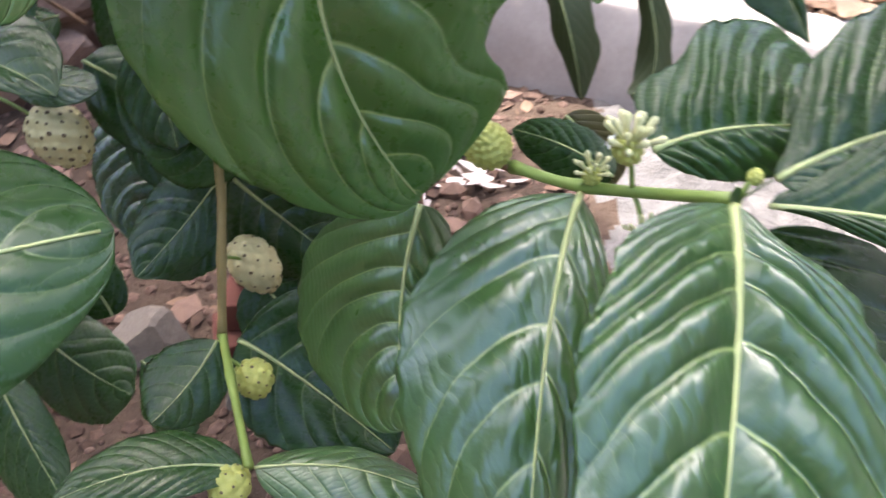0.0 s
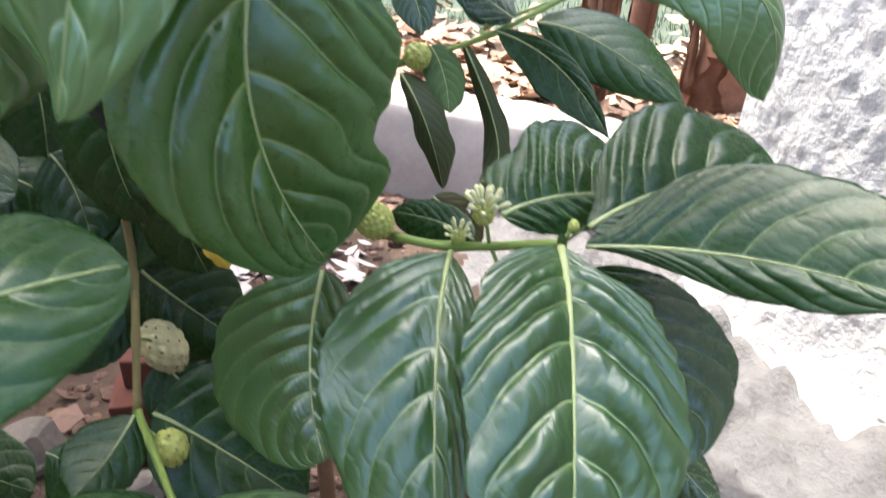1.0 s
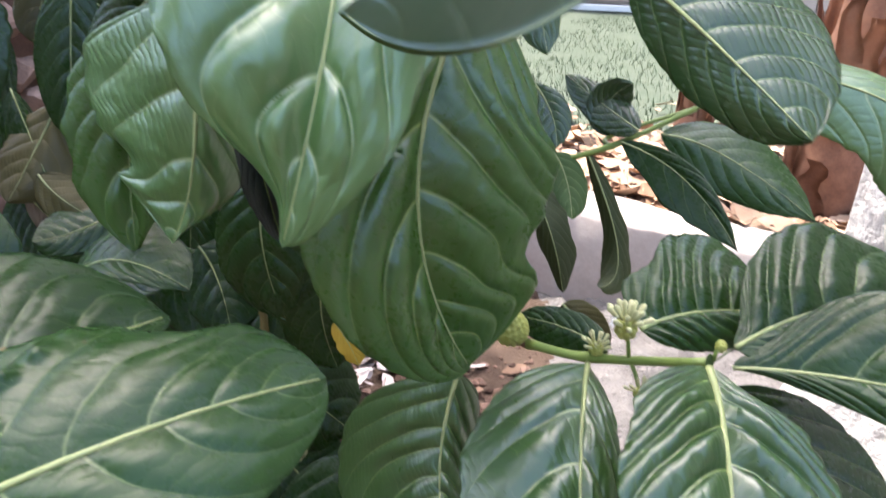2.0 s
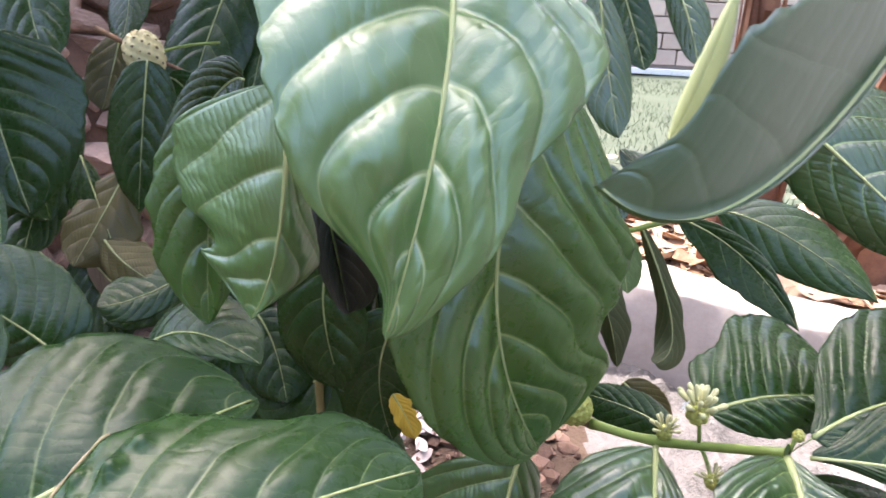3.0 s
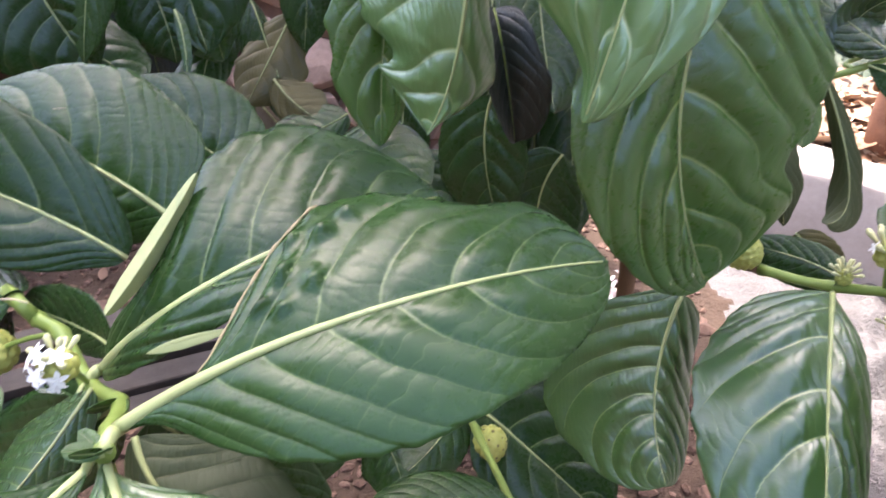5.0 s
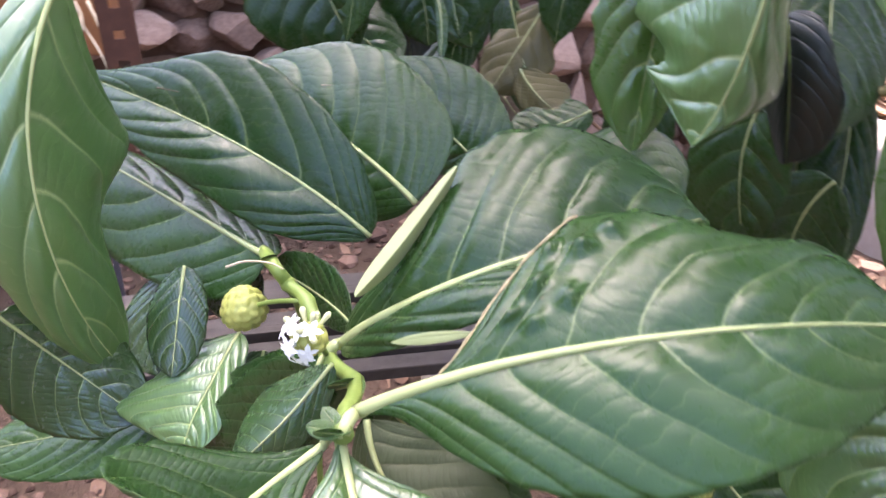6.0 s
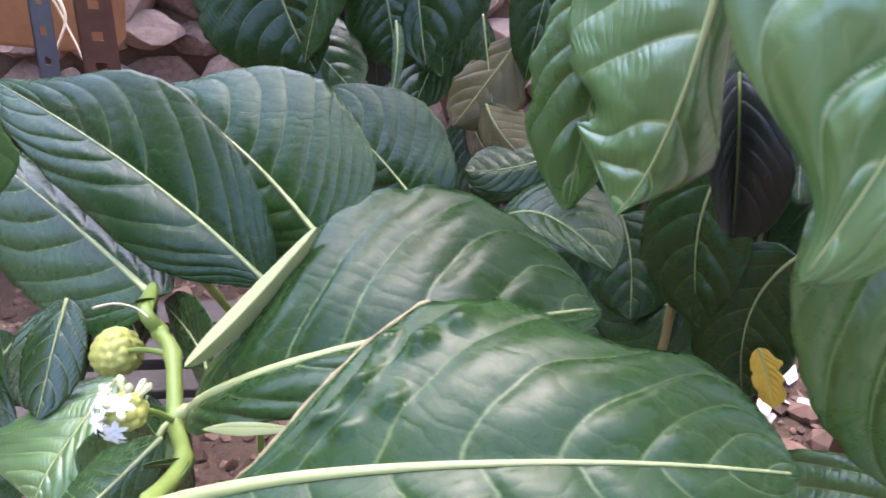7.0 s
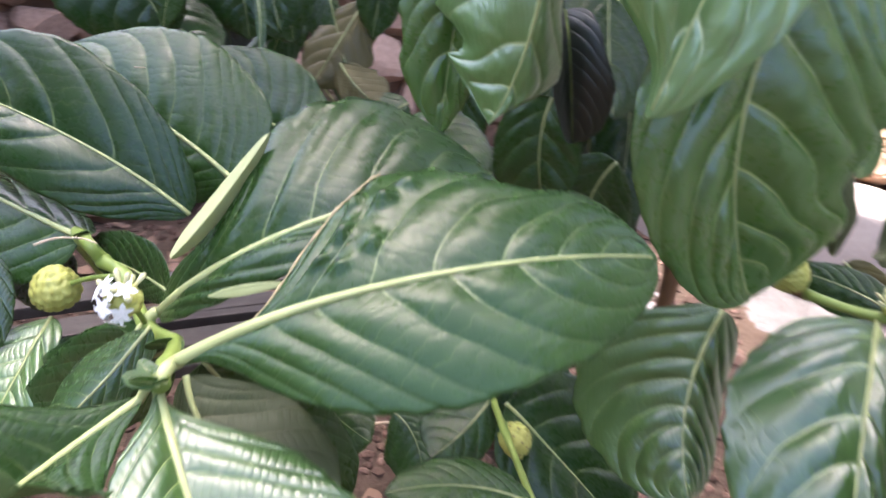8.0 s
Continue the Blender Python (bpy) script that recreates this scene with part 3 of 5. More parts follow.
    mats = {"top": [LEAF_TOP, LEAF_UNDER], "under": [LEAF_UNDER, LEAF_TOP], "young": [LEAF_YOUNG, LEAF_UNDER], "fresh": [LEAF_FRESH, LEAF_UNDER], "mature": [LEAF_MATURE, LEAF_UNDER], "lush": [LEAF_LUSH, LEAF_UNDER], "dull": [LEAF_DULL, LEAF_DULL], "olive": [LEAF_OLIVE, LEAF_OLIVE], "smooth": [LEAF_SMOOTH, LEAF_UNDER],
            "dark": [LEAF_DARK, LEAF_DARK], "yellow": [YELLOW, YELLOW], "roll": [ROLLED, ROLLED], "dry": [DRY, DRY]}[kind]
    torn = [top[i][0 if edge < 0 else nc - 1].co.copy() for i in range(4, int(nu * 0.52), 2)] if edge else []
    blade = part("leaf", bm, mats, shrub, label, b)
    if torn:
        part("torn_margin", tube(bmesh.new(), torn, [0.0011 + 0.0005 * math.sin(k * 2.3) for k in range(len(torn))], 6), TORN, blade, "dried brown torn leaf margin")
    # midrib, and the stalk down to its node
    line, radii = [], []
    big = rib * min(1.5, max(0.55, size / 0.08))
    if node is not None:
        nd = Vector(node)
        for k in range(5):
            s = k / 5
            line.append(nd.lerp(b, s) + Vector((0, 0, 0.004 * math.sin(math.pi * s))))
            radii.append(0.0026 * big)
    for i in range(0, 31):
        u = 0.985 * i / 30
        n = (t_mid.rotation_difference(along(u))) @ n_mid
        lift = wave * size * 0.05 * noise.noise(Vector((u * 2.2 + leaf_count * 3.1, 0.0, ph)))
        line.append(spine(u) + n * (lift + 0.0004))
        radii.append((0.0023 * (1 - u) ** 1.5 + 0.00045) * big)
    part("midrib", tube(bmesh.new(), line, radii, 6), RIB if kind != "dark" else STEM, blade)
    return blade


def stem(points, r0, r1, material, name="branch", label=""):
    """A branch with swollen nodes at the given points."""
    line = smooth_line(points, 7)
    n = len(line)
    radii = []
    for i in range(n):
        r = r0 + (r1 - r0) * i / (n - 1)
        near = min(i % 7, 7 - i % 7)
        radii.append(r * (1.28 if near == 0 else 1.08 if near == 1 else 1.0))
    return part(name, tube(bmesh.new(), line, radii, 10), material, shrub, label, points[0])


def fib(n):
    g = math.pi * (3 - math.sqrt(5))
    out = []
    for i in range(n):
        z = 1 - 2 * (i + 0.5) / n
        r = math.sqrt(1 - z * z)
        out.append(Vector((r * math.cos(g * i), r * math.sin(g * i), z)))
    return out


eye_mesh = []


def eye_data():
    if not eye_mesh:
        bm = bmesh.new()
        bmesh.ops.create_uvsphere(bm, u_segments=8, v_segments=4, radius=1.0)
        me = bpy.data.meshes.new("eye")
        bm.to_mesh(me)
        bm.free()
        me.materials.append(EYE_SPOT)
        eye_mesh.append(me)
    return eye_mesh[0]


def fruit(at, length, width, axis, cells=56, skin=None, eyes=True, label="", stalk=None, lump=0.15):
    """A noni fruit: an ovoid of fused knobs, each with a small brown eye."""
    at, axis = Vector(at), Vector(axis).normalized()
    rot = Vector((0, 0, 1)).rotation_difference(axis).to_matrix()
    seeds = fib(cells)
    seeds = [(s + Vector((noise.noise(s * 5), noise.noise(s * 5 + Vector((9, 0, 0))), noise.noise(s * 5 + Vector((0, 9, 0))))) * 0.13).normalized() for s in seeds]
    S = np.array([tuple(s) for s in seeds])
    bm = bmesh.new()
    bmesh.ops.create_uvsphere(bm, u_segments=56, v_segments=36, radius=1.0)
    for v in bm.verts:
        d = np.sort(((S - np.array(v.co)) ** 2).sum(1))
        cell = math.sqrt(4 * math.pi / cells)
        knob = min(1.0, (math.sqrt(d[1]) - math.sqrt(d[0])) / (0.5 * cell))
        r = 1.0 + lump * (knob ** 0.6 - 0.6)
        taper = 1.0 - 0.10 * v.co.z + 0.04 * math.sin(3 * v.co.x)
        c = Vector((v.co.x * width * taper, v.co.y * width * taper, v.co.z * length)) * 0.5 * r
        v.co = at + rot @ c
    ob = part("fruit", bm, skin or FRUIT, shrub, label, at)
    if eyes:
        for s in seeds:
            taper = 1.0 - 0.10 * s.z + 0.04 * math.sin(3 * s.x)
            p = rot @ (Vector((s.x * width * taper, s.y * width * taper, s.z * length)) * 0.5 * (1 + lump * 0.33))
            grow = 0.85 + 0.55 * noise.noise(s * 3.7)
            e = new("eye", eye_data())
            e.parent = ob
            nrm = (rot @ Vector((s.x / width, s.y / width, s.z / length))).normalized()
            e.matrix_local = Matrix.Translation(p) @ Vector((0, 0, 1)).rotation_difference(nrm).to_matrix().to_4x4() @ Matrix.Diagonal(
                (width * 0.046 * grow, width * 0.042 * grow, width * 0.018, 1))
    if stalk is not None:
        s = Vector(stalk)
        line = [s.lerp(at, k / 5) + Vector((0, 0, 0.004 * math.sin(math.pi * k / 5))) for k in range(6)]
        part("stalk", tube(bmesh.new(), line, [0.002] * 6, 7), STEM, ob)
    return ob


def floret(bm, at, direction, size, open_petals=True):
    """A small tubular flower with five spread petals."""
    d = Vector(direction).normalized()
    tube(bm, [at, Vector(at) + d * size * 0.8], [size * 0.10, size * 0.16], 6)
    c = Vector(at) + d * size * 0.8
    s = d.orthogonal().normalized()
    t = d.cross(s)
    for k in range(5):
        a = 2 * math.pi * k / 5 + size * 900
        out = s * math.cos(a) + t * math.sin(a)
        side = d.cross(out)
        lift = 0.15 if open_petals else 0.8
        rows = []
        for q, w in ((0.06, 0.10), (0.30, 0.20), (0.55, 0.17), (0.78, 0.02)):
            p = c + (out * q + d * (lift * q - 0.25 * q * q)) * size
            rows.append((bm.verts.new(p + side * w * size + d * size * 0.02), bm.verts.new(p - d * 0.03 * size), bm.verts.new(p - side * w * size + d * size * 0.02)))
        for x, y in zip(rows, rows[1:]):
            for i in (0, 1):
                bm.faces.new((x[i], x[i + 1], y[i + 1], y[i]))
    return bm


def flower_head(at, size, axis, florets, seed, stalk=None, label="", whole=0.55):
    """A green knobbly head with white flowers open on it."""
    head = fruit(at, size * 1.15, size, axis, 26, FRUIT_GREEN, False, label, stalk, 0.20)
    rnd = random.Random(seed)
    at = Vector(at)
    for d in florets:
        d = Vector(d).normalized()
        bm = floret(bmesh.new(), at + d * size * 0.42, d + Vector((rnd.uniform(-.2, .2), rnd.uniform(-.2, .2), rnd.uniform(-.2, .2))), size * rnd.uniform(0.40, 0.50))
        ob = part("flower", bm, PETAL, head, "small open white flower", at + d * size * 0.42)
    return head


def buds(at, size, seed, parent, n=14):
    """Unopened pale buds round a flower head, each its own part."""
    rnd = random.Random(seed)
    for d in fib(n):
        if d.z < 0.0:
            continue
        d = (d + Vector((rnd.uniform(-0.15, 0.15), rnd.uniform(-0.15, 0.15), 0.35))).normalized()
        far = size * rnd.uniform(0.85, 1.0)
        bm = tube(bmesh.new(), [Vector(at) + d * size * 0.25, Vector(at) + d * far * 0.6, Vector(at) + d * far * 0.9, Vector(at) + d * far], [size * 0.05, size * 0.06, size * 0.10, size * 0.04], 6)
        part("bud", bm, BUD, parent, "", Vector(at) + d * size * 0.4)


leaf((0.015, 0.510, 1.338), (-0.033, 0.441, 1.183), (0.022, 0.464, 1.005), (0.137, 0.499, 1.166), (-0.104, 0.373, 1.116), lw=(0.83, 0.72, 0.73, 0.68, 0.70, 0.63, 1.03), rw=(0.96, 1.02, 1.09, 1.19, 1.16, 1.02, 0.96), kind="lush", quilt=0.9, sweep=0.44, vo=(0.02, 0.15, 0.31, 0.49, 0.65, 0.78), wave=0.6)  # D
leaf((-0.087, 0.438, 1.429), (-0.086, 0.325, 1.346), (-0.116, 0.275, 1.205), (0.026, 0.376, 1.394), (-0.197, 0.307, 1.379), lw=(1.17, 1.08, 0.97, 0.80, 0.56, 0.59, 0.49), rw=(1.06, 1.04, 1.00, 0.93, 0.83, 0.70, 0.15), kind="young", quilt=1.2, sweep=0.34, vo=(0.0, 0.14, 0.31, 0.5, 0.68, 0.82), wave=0.7)  # A
leaf((0.141, 0.492, 0.992), (0.109, 0.376, 0.957), (0.092, 0.250, 0.843), (0.149, 0.377, 0.932), (0.006, 0.387, 0.935), lw=(1.00, 1.00, 1.00, 1.00, 1.00, 1.00, 1.00), rw=(0.98, 0.95, 0.95, 1.01, 1.00, 0.98, 1.03), kind="fresh", quilt=1.4, rib=1.2, sweep=0.35, vo=(0.10, 0.25, 0.45, 0.58, 0.74, 0.86), wave=0.6)  # E
leaf((0.222, 0.412, 1.037), (0.203, 0.308, 0.998), (0.180, 0.206, 0.913), (0.298, 0.265, 0.964), (0.095, 0.296, 1.002), lw=(0.42, 0.76, 0.82, 0.86, 0.94, 1.11, 1.26), rw=(0.83, 0.84, 0.78, 0.83, 0.86, 0.97, 1.42), kind="fresh", quilt=1.4, rib=1.2, sweep=0.35, vo=(0.05, 0.15, 0.27, 0.42, 0.61, 0.78, 0.9), wave=0.6)  # F
leaf((0.017, 0.526, 0.958), (-0.001, 0.484, 0.869), (0.009, 0.412, 0.811), (0.041, 0.491, 0.833), (-0.078, 0.539, 0.834), lw=(1.30, 1.09, 0.92, 0.92, 0.97, 1.01, 1.05), rw=(0.90, 1.24, 1.42, 1.41, 1.32, 1.12, 1.03), kind="fresh", quilt=1.5, sweep=0.34, veins=6, wave=0.6)  # H
leaf((0.268, 0.462, 0.977), (0.310, 0.392, 0.919), (0.327, 0.324, 0.847), (0.419, 0.382, 0.892), (0.248, 0.400, 0.850), lw=(0.91, 0.97, 1.01, 1.04, 1.10, 1.07, 1.00), rw=(1.00, 1.00, 1.00, 1.00, 1.00, 1.00, 1.00), quilt=0.7)  # F2
leaf((0.376, 0.513, 0.794), (0.405, 0.448, 0.735), (0.449, 0.392, 0.695), (0.451, 0.457, 0.720), (0.370, 0.460, 0.710))  # F3
leaf((0.249, 0.422, 1.031), (0.362, 0.360, 1.049), (0.440, 0.256, 1.065), (0.405, 0.413, 1.108), (0.366, 0.329, 1.025), lw=(0.41, 0.77, 0.96, 1.01, 1.03, 1.11, 1.17), rw=(0.25, 0.54, 0.78, 0.99, 1.03, 1.12, 0.96), kind="mature", quilt=0.7, sweep=0.30, vo=(0.03, 0.11, 0.20, 0.36, 0.5, 0.66, 0.8), wave=0.6)  # G
leaf((0.254, 0.433, 1.044), (0.354, 0.460, 1.070), (0.457, 0.462, 1.066), (0.393, 0.554, 1.125), (0.365, 0.419, 1.043), lw=(0.30, 0.63, 0.82, 0.97, 1.00, 0.98, 1.07), rw=(1.00, 1.00, 1.00, 1.00, 1.00, 1.00, 1.00), kind="mature", quilt=1.2, sweep=0.26, vo=(0.0, 0.05, 0.18, 0.31, 0.46, 0.62, 0.8), wave=0.6)  # I1
leaf((0.191, 0.497, 1.027), (0.253, 0.510, 1.040), (0.337, 0.517, 1.036), (0.269, 0.625, 1.092), (0.239, 0.474, 1.013), lw=(0.80, 0.67, 0.59, 0.80, 0.92, 1.08, 1.14), rw=(1.00, 1.00, 1.00, 1.00, 1.00, 1.00, 1.00), kind="mature", quilt=1.2, sweep=0.26, veins=6, wave=0.6)  # I2
leaf((0.175, 0.538, 0.979), (0.142, 0.590, 0.977), (0.099, 0.657, 0.957), (0.140, 0.575, 0.950), (0.140, 0.621, 0.990), quilt=0.6, kind="mature")  # J
leaf((0.309, 0.826, 1.141), (0.387, 0.777, 1.123), (0.470, 0.694, 1.067), (0.440, 0.800, 1.140), (0.360, 0.770, 1.082), quilt=0.4, full=0.7, tip_full=0.8, kind="mature")  # K1
leaf((0.257, 0.829, 1.129), (0.325, 0.763, 1.098), (0.367, 0.673, 1.036), (0.353, 0.735, 1.099), (0.306, 0.759, 1.063), quilt=0.4, full=0.7, tip_full=0.8, lobe=0.1, kind="mature")  # K2
leaf((0.216, 0.845, 1.111), (0.262, 0.797, 0.986), (0.234, 0.762, 0.943), (0.287, 0.787, 0.953), (0.247, 0.817, 0.966), lw=(0.88, 0.83, 0.81, 0.92, 1.06, 1.09, 1.11), rw=(0.76, 0.75, 0.80, 0.88, 1.02, 1.18, 1.28), kind="dull", quilt=0.4, lobe=0.2)  # K3
leaf((0.130, 0.828, 1.076), (0.157, 0.771, 1.025), (0.180, 0.755, 0.939), (0.193, 0.775, 1.011), (0.145, 0.790, 1.009), lw=(0.98, 0.99, 1.01, 1.03, 1.03, 0.99, 0.94), rw=(0.98, 0.98, 0.99, 0.99, 0.99, 1.00, 1.02), kind="dull", quilt=0.4, lobe=0.25)  # K4
leaf((0.171, 0.845, 1.107), (0.187, 0.824, 1.075), (0.190, 0.787, 1.033), (0.218, 0.824, 1.067), (0.164, 0.820, 1.061), kind="under", quilt=0.6)  # K5
leaf((0.112, 0.734, 1.221), (0.132, 0.712, 1.189), (0.136, 0.691, 1.154), (0.156, 0.706, 1.187), (0.107, 0.713, 1.182), quilt=0.4, full=0.7, tip_full=0.8)  # K6
leaf((0.248, 0.847, 1.134), (0.242, 0.862, 1.172), (0.268, 0.846, 1.205), (0.216, 0.866, 1.185), (0.273, 0.858, 1.155), quilt=0.6)  # K7
leaf((0.275, 0.817, 1.148), (0.240, 0.854, 1.170), (0.191, 0.910, 1.204), (0.239, 0.837, 1.136), (0.251, 0.873, 1.189), quilt=0.6)  # K8
leaf((0.202, 0.511, 1.278), (0.339, 0.425, 1.261), (0.386, 0.422, 1.163), (0.399, 0.422, 1.246), (0.321, 0.420, 1.210), lw=(1.00, 1.00, 1.01, 1.01, 1.01, 1.01, 1.00), rw=(1.18, 0.99, 0.85, 0.85, 0.95, 1.06, 1.07), kind="young", quilt=0.35)  # R1
leaf((0.070, 0.142, 1.424), (-0.015, 0.067, 1.354), (-0.066, 0.045, 1.354), (-0.006, 0.070, 1.359), (-0.035, 0.049, 1.386), lw=(1.01, 1.00, 1.00, 1.00, 1.00, 1.00, 0.99), rw=(1.00, 1.02, 1.03, 1.05, 1.05, 1.03, 0.99), kind="smooth", quilt=0.15, veins=4)  # R2
leaf((0.054, 0.241, 1.359), (0.088, 0.208, 1.329), (0.119, 0.175, 1.297), (0.126, 0.236, 1.355), (0.074, 0.224, 1.312), quilt=.4)  # R3
leaf((-0.200, 0.466, 1.326), (-0.206, 0.447, 1.209), (-0.231, 0.451, 1.135), (-0.174, 0.483, 1.205), (-0.324, 0.521, 1.208), lw=(0.85, 0.68, 0.56, 0.77, 1.06, 0.80, 0.22), rw=(1.54, 1.19, 0.95, 0.79, 0.54, 0.69, 0.93), kind="young", quilt=1.0, sweep=0.36, vo=(-0.25, 0.0, 0.23, 0.50, 0.72), lobe=0.1)  # C
leaf((-0.264, 0.546, 1.285), (-0.282, 0.537, 1.215), (-0.286, 0.519, 1.097), (-0.252, 0.524, 1.166), (-0.341, 0.524, 1.183), kind="lush", veins=3.8, lobe=0.15, quilt=1.2)  # C2
leaf((-0.262, 0.597, 1.311), (-0.293, 0.609, 1.293), (-0.348, 0.604, 1.215), (-0.275, 0.596, 1.247), (-0.328, 0.613, 1.297))  # C4
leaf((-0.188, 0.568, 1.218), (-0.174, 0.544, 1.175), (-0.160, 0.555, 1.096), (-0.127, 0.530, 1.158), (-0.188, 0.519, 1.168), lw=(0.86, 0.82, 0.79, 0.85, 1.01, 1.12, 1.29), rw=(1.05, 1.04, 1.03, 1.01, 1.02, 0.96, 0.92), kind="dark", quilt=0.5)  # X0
leaf((-0.206, 0.774, 1.073), (-0.200, 0.752, 0.989), (-0.150, 0.742, 0.864), (-0.141, 0.780, 0.975), (-0.244, 0.739, 0.995), quilt=0.9, full=.4, tip_full=.6, kind="mature")  # Y1
leaf((-0.142, 0.748, 1.061), (-0.136, 0.735, 0.990), (-0.111, 0.726, 0.890), (-0.100, 0.766, 1.001), (-0.166, 0.717, 0.975), quilt=0.9, full=.4, tip_full=.6, kind="mature")  # Y2
leaf((-0.253, 0.841, 0.966), (-0.248, 0.826, 0.894), (-0.217, 0.830, 0.809), (-0.205, 0.855, 0.895), (-0.289, 0.801, 0.875), quilt=.4, full=.4, kind="mature")  # Y3
leaf((-0.345, 0.523, 1.071), (-0.296, 0.513, 1.090), (-0.233, 0.489, 1.072), (-0.319, 0.564, 1.112), (-0.285, 0.488, 1.081), quilt=0.6, kind="mature")  # S
leaf((-0.732, 0.677, 1.258), (-0.708, 0.673, 1.189), (-0.668, 0.684, 1.108), (-0.646, 0.699, 1.169), (-0.781, 0.618, 1.146), quilt=0.6, full=0.4, tip_full=0.6, kind="mature")  # T1
leaf((-0.634, 0.713, 1.329), (-0.658, 0.692, 1.232), (-0.678, 0.674, 1.119), (-0.624, 0.694, 1.220), (-0.726, 0.691, 1.230), quilt=0.6, full=0.4, tip_full=0.6, kind="mature")  # T2
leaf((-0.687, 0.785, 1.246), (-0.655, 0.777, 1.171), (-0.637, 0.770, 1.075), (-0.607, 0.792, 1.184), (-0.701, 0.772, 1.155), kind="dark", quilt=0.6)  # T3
leaf((-0.652, 0.774, 1.251), (-0.620, 0.768, 1.171), (-0.611, 0.771, 1.103), (-0.571, 0.801, 1.174), (-0.672, 0.745, 1.166), quilt=0.6, full=0.4, tip_full=0.6, kind="mature")  # T4
leaf((-0.619, 0.810, 1.334), (-0.603, 0.793, 1.241), (-0.563, 0.766, 1.118), (-0.500, 0.815, 1.248), (-0.663, 0.785, 1.233), quilt=0.6, full=0.4, tip_full=0.6, kind="mature")  # T5
leaf((-0.560, 0.686, 1.185), (-0.543, 0.664, 1.158), (-0.532, 0.638, 1.119), (-0.535, 0.665, 1.157), (-0.549, 0.663, 1.155), quilt=0.6, kind="mature")  # T6
leaf((-0.431, 0.829, 1.304), (-0.439, 0.815, 1.222), (-0.448, 0.803, 1.117), (-0.397, 0.824, 1.222), (-0.483, 0.814, 1.214), quilt=0.6, full=0.4, tip_full=0.6, kind="mature")  # U
leaf((-0.427, 0.889, 1.279), (-0.400, 0.897, 1.242), (-0.400, 0.893, 1.157), (-0.361, 0.893, 1.214), (-0.448, 0.892, 1.226), quilt=0.6, kind="mature")  # U2
leaf((-0.537, 0.857, 1.175), (-0.507, 0.819, 1.130), (-0.448, 0.749, 1.032), (-0.486, 0.828, 1.097), (-0.540, 0.823, 1.096), quilt=0.6, kind="mature")  # U3
leaf((-0.192, 0.665, 1.111), (-0.195, 0.650, 1.043), (-0.171, 0.635, 0.962), (-0.144, 0.638, 1.027), (-0.252, 0.668, 1.044), quilt=0.9, full=0.4, tip_full=0.6, kind="mature")  # V1
leaf((-0.170, 0.728, 0.990), (-0.226, 0.704, 0.929), (-0.291, 0.725, 0.944), (-0.195, 0.672, 0.884), (-0.250, 0.731, 0.969), quilt=0.6, full=0.4, tip_full=0.6, kind="mature")  # V2
leaf((-0.462, 0.355, 1.046), (-0.590, 0.351, 1.108), (-0.795, 0.375, 1.135), (-0.588, 0.307, 1.056), (-0.554, 0.394, 1.164), lw=(0.65, 0.86, 0.83, 0.79, 0.78, 0.78, 0.85), rw=(0.73, 0.82, 0.87, 0.94, 0.90, 0.60, 0.37), kind="mature", quilt=0.42, rib=0.9, sweep=0.30, vo=(0.03, 0.12, 0.26, 0.44, 0.56, 0.66, 0.79), wave=0.6)  # M
leaf((-0.450, 0.416, 1.054), (-0.565, 0.448, 1.099), (-0.710, 0.488, 1.123), (-0.626, 0.431, 1.038), (-0.483, 0.497, 1.147), lw=(1.00, 1.00, 1.00, 1.00, 1.00, 1.00, 1.00), rw=(1.38, 1.16, 1.04, 1.01, 0.93, 0.74, 0.38), kind="mature", quilt=0.42, sweep=0.30, vo=(0.03, 0.10, 0.20, 0.34, 0.46, 0.60, 0.76), wave=0.6)  # N
leaf((-0.460, 0.565, 1.042), (-0.496, 0.579, 1.063), (-0.617, 0.624, 1.105), (-0.551, 0.587, 1.037), (-0.431, 0.615, 1.105), lw=(1.00, 1.00, 1.00, 1.00, 1.00, 1.00, 1.00), rw=(1.15, 0.93, 0.85, 0.89, 0.96, 0.97, 0.95), kind="mature", quilt=0.42, sweep=0.30, veins=6, wave=0.6)  # O
leaf((-0.412, 0.229, 1.034), (-0.312, 0.231, 1.116), (-0.203, 0.337, 1.129), (-0.344, 0.327, 1.185), (-0.282, 0.207, 1.111), lw=(0.33, 0.26, 0.37, 0.70, 0.86, 1.00, 1.18), rw=(0.96, 0.93, 0.90, 0.90, 0.93, 0.96, 1.00), kind="mature", node=NODEL_AT, quilt=0.6, rib=1.8, sweep=0.34, vo=(0.05, 0.18, 0.41, 0.54, 0.68, 0.82), wave=0.5)  # P
leaf((-0.349, 0.147, 1.062), (-0.228, 0.188, 1.121), (-0.092, 0.268, 1.123), (-0.246, 0.291, 1.166), (-0.201, 0.134, 1.073), lw=(-0.19, 0.08, 0.50, 0.78, 0.79, 0.69, 0.95), rw=(0.22, 0.67, 0.89, 0.96, 0.99, 1.03, 1.00), kind="mature", node=NODEL3_AT, quilt=0.42, rib=1.4, sweep=0.29, vo=(0.08, 0.19, 0.29, 0.42, 0.55, 0.68, 0.79), edge=-1, blister=((.40,-.62,.022,.008),(.45,-.38,.020,.006),(.49,-.72,.022,.009),(.34,-.5,.020,.006),(.55,-.82,.020,.007),(.43,-.86,.016,.007),(.38,-.3,.018,.005)), wave=0.6)  # L
